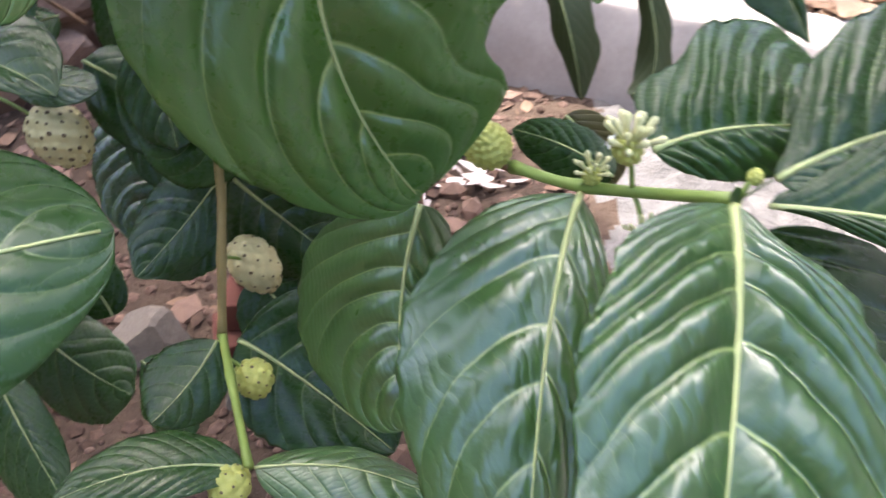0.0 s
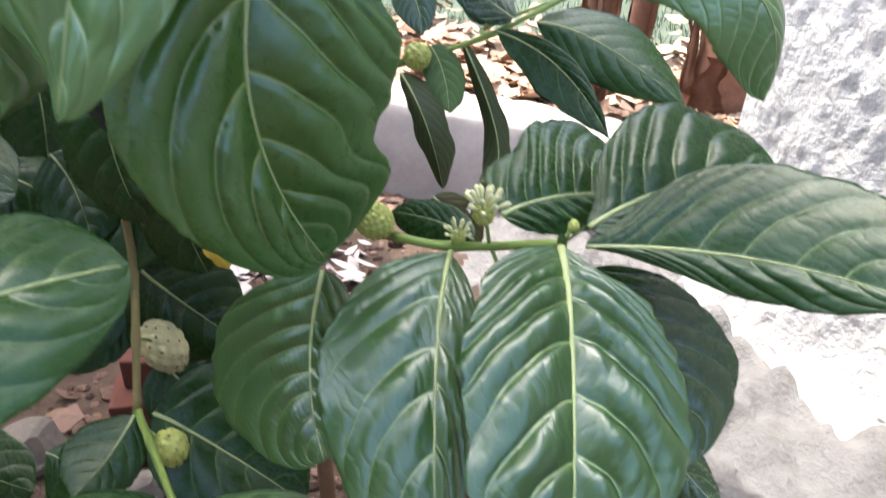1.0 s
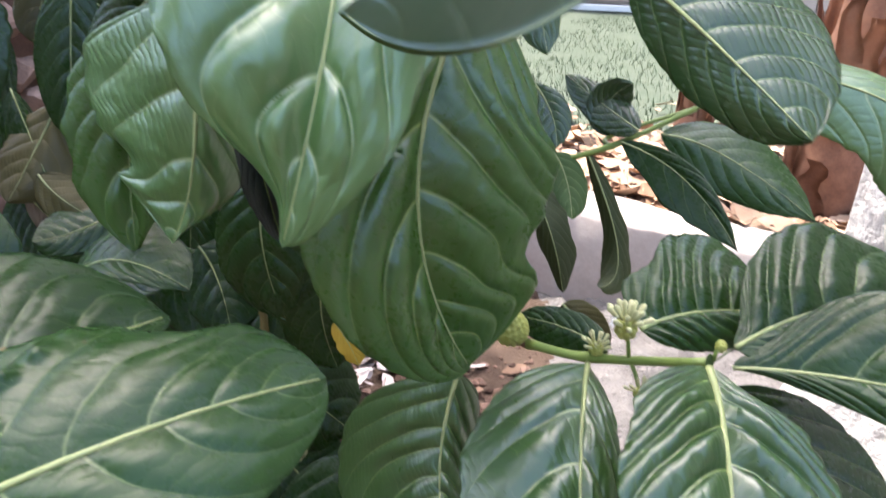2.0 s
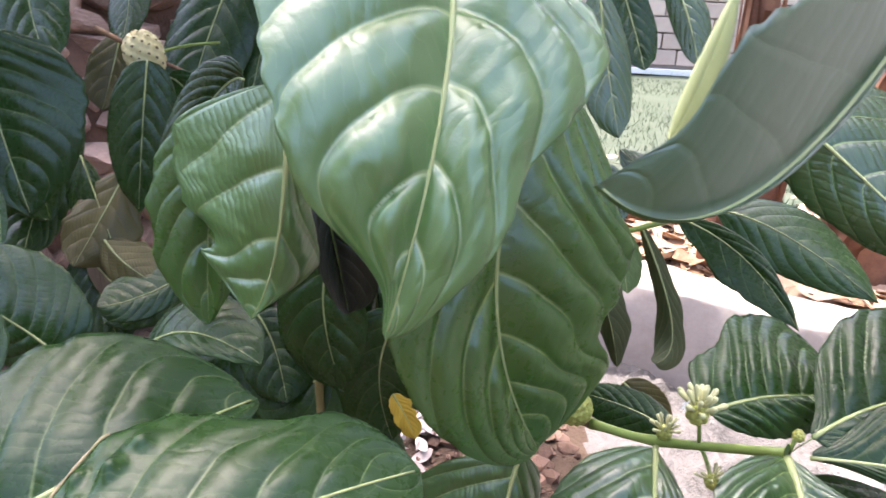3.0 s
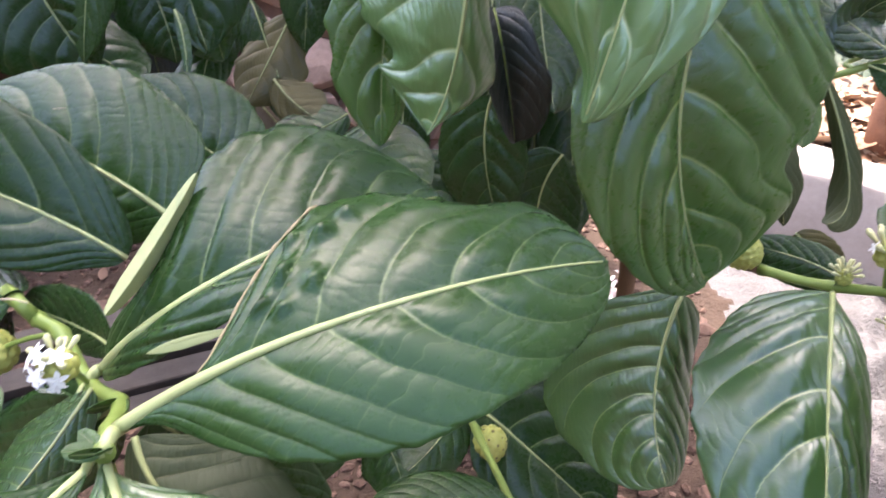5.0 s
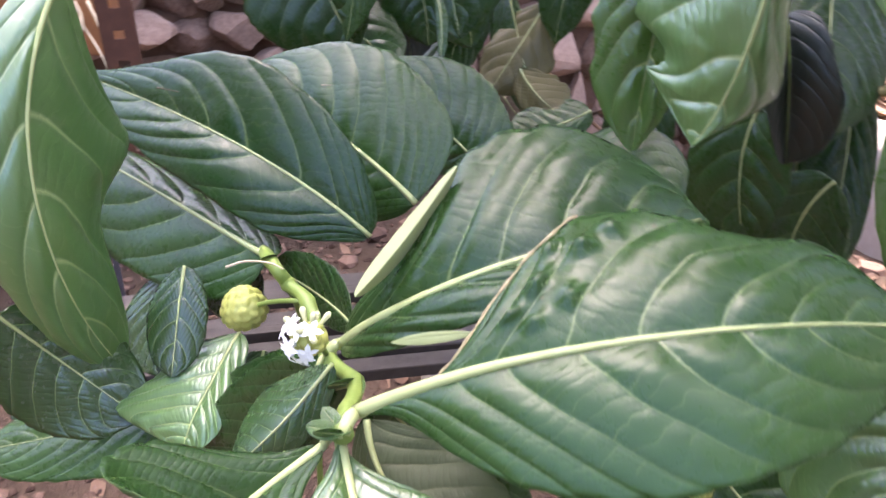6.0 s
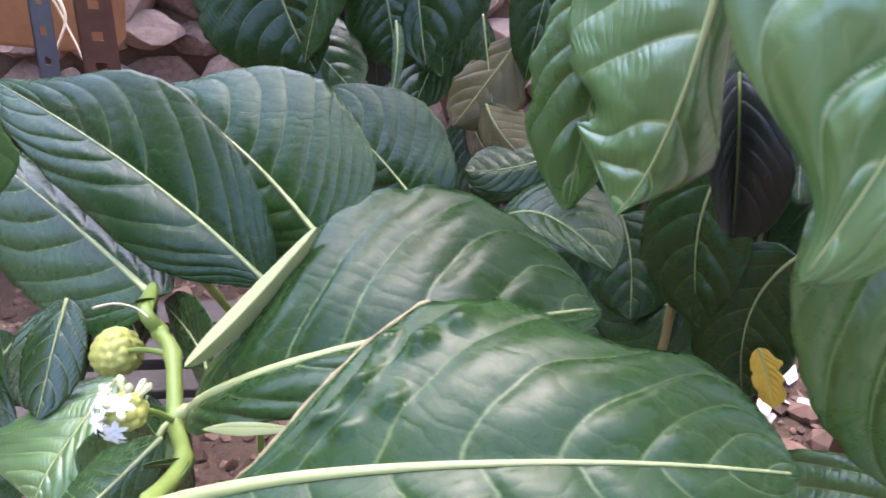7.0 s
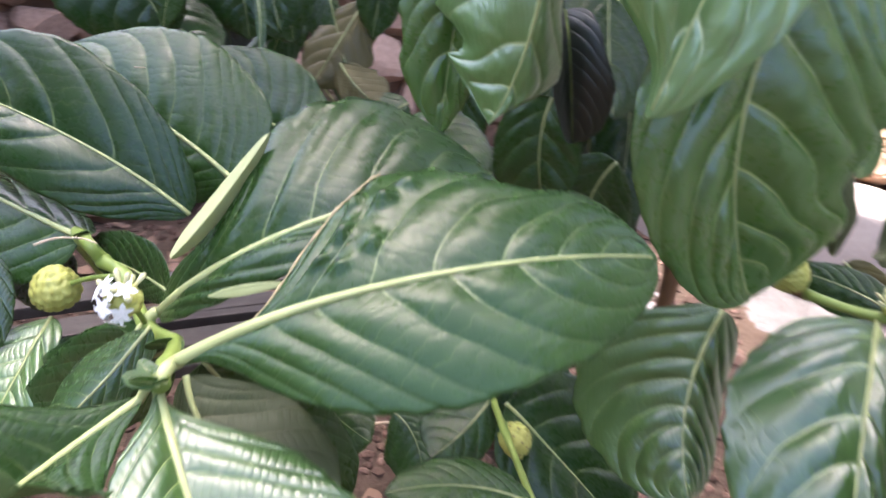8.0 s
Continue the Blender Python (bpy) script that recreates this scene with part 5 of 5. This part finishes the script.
# stipules at the nodes
for p, d in ((NODER_AT, (0.012, -0.006, 0.018)), (NODER_AT, (-0.010, -0.010, 0.012)), (NODEE_AT, (0.006, -0.006, 0.020)), (NODEL_AT, (0.016, -0.02, -0.006)), (NODEL2_AT, (0.012, -0.016, 0.006)), (NODEL2_AT, (-0.004, -0.018, 0.010)), (NODEL3_AT, (-0.013, -0.008, 0.006)), (NODEL3_AT, (-0.006, -0.012, 0.009)), (NODEL3_AT, (0.007, -0.008, 0.010)), (NODEL3_AT, (-0.014, 0.006, 0.005)), (NODEL0_AT, (0.01, -0.012, 0.012))):
    d = Vector(d)
    s = d.orthogonal().normalized() * d.length * 0.32
    leaf(p, p + d * 0.6, p + d * 1.2, p + d * 0.6 + s, p + d * 0.6 - s, kind="lush", quilt=0.0, wave=0.3, rib=0.4)


# ---- round the shrub ----
def rock_mesh(seed):
    """An angular broken stone: a ball cut by random planes."""
    rnd = random.Random(seed)
    bm = bmesh.new()
    bmesh.ops.create_icosphere(bm, subdivisions=3, radius=0.62)
    planes = [(Vector((rnd.gauss(0, 1), rnd.gauss(0, 1), rnd.gauss(0, 1))).normalized(), rnd.uniform(0.27, 0.47)) for _ in range(12)]
    for v in bm.verts:
        for n, d in planes:
            k = v.co.dot(n) - d
            if k > 0:
                v.co -= n * k
        v.co *= 1 + 0.05 * noise.noise(v.co * 7 + Vector((seed * 5.0, 0, 0)))
    me = bpy.data.meshes.new("stone")
    bm.to_mesh(me)
    bm.free()
    return me


ROCKS = [rock_mesh(k) for k in range(8)]

# rubble wall at the back: an earth core with loose stones proud of it
RUB = [Vector((-2.7, -0.2, 0)), Vector((-1.95, 1.15, 0)), Vector((-1.35, 1.95, 0)), Vector((-0.30, 2.72, 0))]


def rub_at(s):
    n = len(RUB) - 1
    i = min(n - 1, int(s * n))
    return RUB[i].lerp(RUB[i + 1], s * n - i), (RUB[i + 1] - RUB[i]).normalized()


bm = bmesh.new()
rows = []
for k in range(24):
    z = GROUND - 0.1 + 1.75 * k / 23
    row = []
    for i in range(110):
        p, d = rub_at(i / 109)
        out = Vector((d.y, -d.x, 0))
        h = 0.05 * noise.noise(Vector((i * 0.2, z * 5, 2))) + 0.02 * noise.noise(Vector((i * 0.7, z * 15, 2))) - 0.08 * (z - GROUND)
        q = p + out * h
        row.append(bm.verts.new((q.x, q.y, z)))
    rows.append(row)
for a, b in zip(rows, rows[1:]):
    for i in range(109):
        bm.faces.new((a[i], a[i + 1], b[i + 1], b[i]))
edge = list(rows[-1])
rear = [bm.verts.new(v.co + Vector((-0.12, 0.28, 0))) for v in edge]
low = [bm.verts.new((v.co.x, v.co.y, GROUND - 0.1)) for v in rear]
for i in range(109):
    bm.faces.new((edge[i], edge[i + 1], rear[i + 1], rear[i]))
    bm.faces.new((rear[i], rear[i + 1], low[i + 1], low[i]))
rubble = solo("wall_north", bm, EARTH, (-1.6, 1.6, GROUND), "rubble wall of loose brown stones set in earth", "wall", "structure")
rnd = random.Random(4)
for me in ROCKS:
    if not me.materials:
        me.materials.append(RUBBLE)
made = 0
z = GROUND + 0.03
while z < 1.62 and made < 290:
    s = rnd.uniform(0, 0.02)
    course = rnd.uniform(0.07, 0.16)
    while s < 1.0 and made < 290:
        wide = rnd.uniform(0.09, 0.24)
        p, d = rub_at(min(0.999, s + wide / 8))
        out = Vector((d.y, -d.x, 0))
        ob = new("stone", ROCKS[rnd.randrange(8)])
        ob.parent = rubble
        q = p + out * (0.005 - 0.08 * (z - GROUND) + rnd.uniform(-0.03, 0.03)) + Vector((0, 0, z + course / 2 + rnd.uniform(-0.015, 0.015)))
        yaw = math.atan2(d.y, d.x) + rnd.uniform(-0.15, 0.15)
        ob.matrix_local = Matrix.Translation(q - ORIGIN[rubble.name]) @ Euler((rnd.uniform(-.4, .4), rnd.uniform(-.3, .3), yaw)).to_matrix().to_4x4() @ Matrix.Diagonal((wide * rnd.uniform(0.9, 1.1), rnd.uniform(0.10, 0.17), course * rnd.uniform(0.9, 1.15), 1))
        made += 1
        s += wide / 4.35
    z += course


def slotted_post(at, height, width, turn, lean, material, label):
    """A steel angle post with a row of punched slots."""
    ob = thing("slotted_post", at, label, "post")
    rot = Euler((lean[0], lean[1], turn)).to_matrix()
    th, n = 0.003, int(height / 0.05)
    for face, (ax, wid) in enumerate(((Vector((1, 0, 0)), width), (Vector((0, 1, 0)), width * 0.7))):
        bm = bmesh.new()
        nrm = Vector((0, 1, 0)) if face == 0 else Vector((1, 0, 0))
        slot_w, slot_h, pitch = width * 0.30, 0.014, height / n

        def quad(a0, a1, z0, z1):
            vs = []
            for sgn in (0, 1):
                vs.append([bm.verts.new(Vector(at) + rot @ (ax * a + nrm * th * sgn + Vector((0, 0, zz)))) for a, zz in ((a0, z0), (a1, z0), (a1, z1), (a0, z1))])
            bm.faces.new(vs[0]), bm.faces.new(vs[1][::-1])
            for k in range(4):
                bm.faces.new((vs[0][k], vs[0][(k + 1) % 4], vs[1][(k + 1) % 4], vs[1][k]))
        c0, c1 = wid / 2 - slot_w / 2, wid / 2 + slot_w / 2
        quad(0, c0, 0, height), quad(c1, wid, 0, height)
        for k in range(n):
            quad(c0, c1, k * pitch + slot_h, (k + 1) * pitch)
        part("flange", bm, material, ob, "", None, False)
    return ob


def plank(points, wide, thick, material, name, label, category, up=Vector((0, 0, 1))):
    """A sawn board between two points with worn edges and a slight bow."""
    a, b = Vector(points[0]), Vector(points[1])
    d = (b - a).normalized()
    side = d.cross(up).normalized()
    nrm = side.cross(d)
    bm = bmesh.new()
    rings = []
    for i in range(25):
        s = i / 24
        c = a.lerp(b, s) + nrm * 0.006 * math.sin(math.pi * s)
        w = wide * (1 + 0.03 * noise.noise(Vector((s * 9, wide * 50, 0))))
        ring = []
        for x, z in ((-.5, -.4), (-.46, -.5), (.46, -.5), (.5, -.4), (.5, .4), (.46, .5), (.2, .47), (-.2, .5), (-.46, .5), (-.5, .4)):
            ring.append(bm.verts.new(c + side * x * w + nrm * z * thick))
        rings.append(ring)
    for p, q in zip(rings, rings[1:]):
        for k in range(10):
            bm.faces.new((p[k], p[(k + 1) % 10], q[(k + 1) % 10], q[k]))
    bm.faces.new(rings[0][::-1]), bm.faces.new(rings[-1])
    return solo(name, bm, material, a, label, category, "", False)


slotted_post((-1.216, 0.766, soil_height(-1.216, 0.766) - 0.02), 1.25, 0.058, radians(38), (0.0, 0.0), RUST, "rusty brown slotted steel post in front of the rubble")
slotted_post((-1.33, 0.74, soil_height(-1.33, 0.74) - 0.02), 1.05, 0.034, radians(40), (0.02, 0.03), GREY_STEEL, "grey slotted steel post in front of the rubble")

# small trunks of the dry plantains behind the kerb
def plantain_stump(at, height, radius, lean, seed):
    """A dead plantain stem wrapped in peeling dry sheaths."""
    ob = thing("plantain_stem", at, "dead brown plantain stem with peeling dry sheaths", "plant stem", "dead stems behind the kerb")
    rnd = random.Random(seed)
    at = Vector(at)
    axis = Vector(lean).normalized()
    line = [at + axis * height * k / 10 + Vector((0.012 * math.sin(k + seed), 0.012 * math.cos(k * 1.3), 0)) - Vector((0, 0, 0.04)) * (k == 0) for k in range(11)]
    part("core", tube(bmesh.new(), line, [radius * (1 - 0.035 * k) for k in range(11)], 14), STALK, ob)
    for k in range(16):
        a = rnd.uniform(0, 6.28)
        z0, ln = rnd.uniform(-0.02, 0.55) * height, rnd.uniform(0.25, 0.6) * height
        bm = bmesh.new()
        rows = []
        for i in range(9):
            s = i / 8
            c = at + axis * (z0 + ln * s)
            r = radius * (1.03 + 0.5 * max(0, s - 0.55) ** 1.5 * rnd.uniform(0.3, 1.6)) + 0.004
            wd = 0.55 * (1 - 0.75 * s)
            row = []
            for j in (-1, -0.3, 0.3, 1):
                b = a + wd * j + 0.25 * noise.noise(Vector((s * 3, k, seed)))
                row.append(bm.verts.new(c + Vector((math.cos(b), math.sin(b), 0)) * (r + 0.006 * noise.noise(Vector((s * 6, j, k))))))
            rows.append(row)
        for p, q in zip(rows, rows[1:]):
            for j in range(3):
                bm.faces.new((p[j], p[j + 1], q[j + 1], q[j]))
        bmesh.ops.solidify(bm, geom=bm.faces[:], thickness=0.003)
        part("dry_sheath", bm, STALK, ob)
    return ob


plantain_stump((0.90, 2.10, BED), 1.3, 0.055, (0.04, 0.05, 1), 3)
plantain_stump((1.32, 2.02, BED), 0.75, 0.12, (0.05, 0.02, 1), 5)
plantain_stump((1.10, 2.25, BED), 1.1, 0.04, (0.10, 0.05, 1), 8)

# planks and bricks on the ground
for k in range(6):
    w = (0.040, 0.022, 0.034, 0.018, 0.044, 0.030)[k]
    q = Vector((0.022, -0.030, 0)) * k * 1.15
    lift = (0.0, 0.012, -0.006, 0.010, 0.002, -0.008)[k]
    plank([Vector((-1.04, 0.50, 0.715 + lift)) + q, Vector((-0.56, 0.84, 0.725 + lift * 0.5)) + q], w, 0.018, OLD_WOOD, "slat", "weathered grey-brown wooden slat behind the shoot", "slat")

# litter, clods, grass
def dry_leaf(bm, at, size, rnd, slim=1.0):
    yaw, tilt = rnd.uniform(0, 6.28), rnd.uniform(-0.5, 0.5)
    rot = Euler((tilt, rnd.uniform(-0.5, 0.5), yaw)).to_matrix()
    curl = rnd.uniform(0.1, 0.6)
    rows = []
    for i in range(5):
        u = i / 4
        w = 0.42 * slim * math.sin(math.pi * min(0.97, u * 0.9 + 0.06)) * rnd.uniform(0.8, 1.1)
        rows.append([bm.verts.new(Vector(at) + rot @ Vector(((u - 0.5) * size, v * w * size, size * (curl * (u - 0.5) ** 2 + 0.5 * curl * abs(v) * w)))) for v in (-1, 0, 1)])
    for p, q in zip(rows, rows[1:]):
        for j in (0, 1):
            bm.faces.new((p[j], p[j + 1], q[j + 1], q[j]))


def litter(name, count, spot, lo, hi, label, seed, material):
    rnd = random.Random(seed)
    bm = bmesh.new()
    for _ in range(count):
        x, y, z = spot(rnd)
        dry_leaf(bm, (x, y, z + 0.006), rnd.uniform(lo, hi), rnd, rnd.choice((0.35, 0.6, 0.9)))
    return solo(name, bm, material, (0, 1, GROUND), label, "leaf litter", "stuff", True)


def spot_bed(rnd):
    s, o = rnd.uniform(0.0, 3.2), 0.22 + abs(rnd.gauss(0, 0.55))
    q = KERB_A + KERB_DIR * s + KERB_OUT * o
    return q.x, q.y, BED + 0.01 + rnd.uniform(0, 0.03)


def spot_soil(rnd):
    x, y = rnd.uniform(-1.6, 0.30), rnd.uniform(0.2, 2.3)
    return x, y, soil_height(x, y)


litter("leaf_litter", 2600, spot_bed, 0.04, 0.13, "thick sunlit litter of dry brown leaves on the bed", 11, LITTER)
litter("leaf_litter", 300, spot_soil, 0.02, 0.07, "scattered rotting brown leaves on the soil", 12, OLD_LITTER)

def spot_pale(rnd):
    x, y = rnd.gauss(-0.16, 0.16), rnd.gauss(1.64, 0.10)
    return x, y, soil_height(x, y) + rnd.uniform(0, 0.03)


# stands in for sun flecks on the litter here
litter("leaf_litter", 130, spot_pale, 0.03, 0.09, "dry leaf scraps and husks on the soil, coloured pale as if sunlit", 14, PALE_LITTER)

rnd = random.Random(21)
verts, faces = [], []
base_bm = bmesh.new()
bmesh.ops.create_icosphere(base_bm, subdivisions=1, radius=0.5)
ico_v = [v.co.copy() for v in base_bm.verts]
ico_f = [[v.index for v in f.verts] for f in base_bm.faces]
base_bm.free()
CLODS = []
for k in range(6):
    bm = bmesh.new()
    bmesh.ops.create_icosphere(bm, subdivisions=1, radius=1.0)
    for v in bm.verts:
        v.co *= 1 + 0.5 * noise.noise(v.co * 1.7 + Vector((k * 7.0, 0, 0)))
    me = bpy.data.meshes.new("clod")
    bm.to_mesh(me)
    bm.free()
    me.materials.append(CLOD_SINGLE)
    CLODS.append(me)
singles = 0
for _ in range(5200):
    x, y = rnd.uniform(-1.9, 0.36), rnd.uniform(0.1, 2.3)
    r = rnd.uniform(0.004, 0.015) * (1 + 1.5 * (rnd.random() > 0.90))
    z = soil_height(x, y) + r * 0.12
    o = len(verts)
    sx, sy, sz = rnd.uniform(0.7, 1.3), rnd.uniform(0.7, 1.3), rnd.uniform(0.5, 0.9)
    if r > 0.0125 and -0.8 < x < 0.3 and 0.35 < y < 1.4 and singles < 290:
        ob = new("clod", CLODS[singles % 6])
        ob.parent = soil
        ob.matrix_local = Matrix.Translation(Vector((x, y, z)) - Vector(soil.location)) @ Matrix.Rotation(x * 40, 4, "Z") @ Matrix.Diagonal((r * sx, r * sy, r * sz, 1))
        singles += 1
        continue
    for c in ico_v:
        k = r * (1 + 0.5 * noise.noise(c * 3 + Vector((x * 31, y * 31, 0))))
        verts.append((x + c.x * 2 * k * sx, y + c.y * 2 * k * sy, z + c.z * 2 * k * sz))
    faces += [[i + o for i in f] for f in ico_f]
me = bpy.data.meshes.new("soil_clods")
me.from_pydata(verts, [], faces)
me.materials.append(CLOD)
tagged(new("soil_clods", me), "loose clods and pebbles of brown soil", "clods", "", "stuff")

# lawn grass
verts, faces = [], []
for _ in range(26000):
    s, o = rnd.uniform(-1.5, 7.5), 1.2 + 7.5 * rnd.random() ** 1.3
    if noise.noise(Vector((s * 0.8, o * 0.8, 5))) < -0.12:
        continue
    q = KERB_A + KERB_DIR * s + KERB_OUT * o
    h, a, w = rnd.uniform(0.02, 0.07), rnd.uniform(0, 6.28), rnd.uniform(0.002, 0.005)
    z = bed_height(q.x, q.y)
    o3 = len(verts)
    lx, ly = math.cos(a), math.sin(a)
    bx, by = rnd.uniform(-1, 1) * h * 0.6, rnd.uniform(-1, 1) * h * 0.6
    verts += [(q.x - lx * w, q.y - ly * w, z - 0.005), (q.x + lx * w, q.y + ly * w, z - 0.005), (q.x + bx, q.y + by, z + h)]
    faces.append((o3, o3 + 1, o3 + 2))
me = bpy.data.meshes.new("grass")
me.from_pydata(verts, [], faces)
me.materials.append(BLADE)
tagged(new("grass", me), "short sunlit lawn grass with dry patches", "grass", "", "stuff")

# block wall at the far side of the lawn
far_wall = thing("wall_far", (4.2, 10.4, BED), "far boundary wall of cream cement blocks with a white plinth", "wall", "", "structure")
fd = Vector((1, -0.18, 0)).normalized()
fr = Matrix.Rotation(math.atan2(fd.y, fd.x), 3, "Z")
bm = box(bmesh.new(), Vector((4.2, 10.4 + 0.12, BED + 1.0)), (9.0, 0.16, 2.2), fr)
part("core", bm, CEMENT, far_wall, "", None, False)
bm = box(bmesh.new(), Vector((4.2, 10.4 - 0.06, BED + 0.02)), (9.0, 0.16, 0.08), fr, 0.01)
part("plinth", bm, PLINTH, far_wall, "white painted plinth strip", None, False)
bm = box(bmesh.new(), Vector((0, 0, 0)), (0.43, 0.10, 0.205), None, 0.012)
block = bpy.data.meshes.new("block")
bm.to_mesh(block)
bm.free()
block.materials.append(BLOCK)
for row in range(9):
    for k in range(20):
        ob = new("block", block)
        ob.parent = far_wall
        p = fd * ((k - 9.75 + 0.5 * (row % 2)) * 0.45)
        ob.matrix_local = Matrix.Translation(p + Vector((0, 0.0 + 0.02 * math.sin(k * 7 + row * 3) * 0.2, 0.22 + row * 0.222))) @ fr.to_4x4()


def straw(points, r, material, name, label, category):
    line = smooth_line(points, 8)
    return solo(name, tube(bmesh.new(), line, [r * (1 - 0.6 * i / (len(line) - 1)) for i in range(len(line))], 6), material, points[0], label, category)


# loose bits beside the shrub
bm = box(bmesh.new(), (0, 0, 0), (0.34, 0.16, 0.12), None, 0.008)
for v in bm.verts:
    v.co += Vector((noise.noise(v.co * 9), noise.noise(v.co * 9 + Vector((4, 0, 0))), noise.noise(v.co * 9 + Vector((0, 4, 0))))) * 0.006
bmesh.ops.transform(bm, matrix=Matrix.Translation(ORANGE_AT) @ Euler((0, 0.05, radians(38))).to_matrix().to_4x4(), verts=bm.verts)
solo("terracotta_block", bm, TERRACOTTA, ORANGE_AT, "weathered orange terracotta block on the rubble wall", "brick", "", False)
straw([STRAW1_AT, STRAW6_AT, STRAW2_AT, STRAW2_AT + Vector((0.01, 0, -0.2))], 0.0035, STRAW, "dry_root", "dry pale root hanging over the rubble", "root")
straw([STRAW3_AT, STRAW3_AT.lerp(STRAW4_AT, 0.5) + Vector((0.015, 0, 0)), STRAW4_AT, STRAW4_AT + Vector((0.02, 0, -0.2))], 0.003, STRAW, "dry_root", "dry pale root hanging over the rubble", "root")
straw([STRAW5_AT, STRAW6_AT, STRAW4_AT, STRAW4_AT + Vector((-0.03, 0.02, -0.25))], 0.0025, STRAW, "dry_root", "dry pale root hanging over the rubble", "root")
for k in range(3):
    bm = box(bmesh.new(), (0, 0, 0), (0.22, 0.105, 0.065), None, 0.006)
    at = Vector((REDBRICK_AT.x + 0.03 * k, REDBRICK_AT.y + 0.02 * k, soil_height(REDBRICK_AT.x, REDBRICK_AT.y) + 0.035 + 0.069 * k))
    bmesh.ops.transform(bm, matrix=Matrix.Translation(at) @ Euler((0.02, -0.02, 0.3 - 0.25 * k)).to_matrix().to_4x4(), verts=bm.verts)
    solo("red_brick", bm, RED_BRICK, at, "old dark red brick in a small stack on the soil", "brick", "", False, "stack of old bricks")
straw([TWIG1_AT, TWIG2_AT, TWIG3_AT], 0.0045, BARK, "dead_twig", "dead brown twig caught in the leaves", "twig")
straw([TWR1_AT, TWR2_AT, TWR3_AT], 0.0045, BARK, "dead_twig", "thin red-brown twig behind the leaves", "twig")
# thin dark tube added in place of a scratch in the blade
straw([SCR1_AT, SCR1_AT.lerp(SCR2_AT, 0.5), SCR2_AT], 0.0008, EYE_SPOT, "leaf_stalk_bit", "tiny dark strip on a leaf that stands for a brown scratch", "twig")
straw([SPN1_AT, SPN1_AT.lerp(SPN2_AT, 0.5), SPN2_AT], 0.0007, STRAW, "straw_bit", "tiny pale straw lying on a leaf", "straw")
straw([TEN1_AT, TEN2_AT, TEN3_AT, TEN4_AT], 0.0012, STRAW, "dry_tendril", "curled dry tendril at the shoot", "tendril")
at = Vector((STONE_AT.x, STONE_AT.y, soil_height(STONE_AT.x, STONE_AT.y) + 0.03))
for dx, dy, sc in ((0, 0, 0.16), (0.22, -0.12, 0.09), (-0.2, 0.1, 0.12), (0.35, 0.15, 0.07)):
    st = new("stone", ROCKS[int(sc * 100) % 8].copy())
    st.data.materials.clear()
    st.data.materials.append(GREY_STONE)
    x, y = at.x + dx, at.y + dy
    st.matrix_world = Matrix.Translation((x, y, soil_height(x, y) + sc * 0.22)) @ Euler((0.3, 0.2, sc * 40)).to_matrix().to_4x4() @ Matrix.Diagonal((sc, sc * 0.8, sc * 0.6, 1))
    tagged(st, "smooth grey-brown stone half sunk in the soil", "stone", "stones on the soil")
a, b = Vector(CORD1_AT), Vector(CORD2_AT)
a.z, b.z = soil_height(a.x, a.y) + 0.012, soil_height(b.x, b.y) + 0.02
straw([a, a.lerp(b, 0.5) + Vector((0, 0, 0.01)), b], 0.004, STRAW, "dead_twig", "thin pale dead twig lying on the soil", "twig")
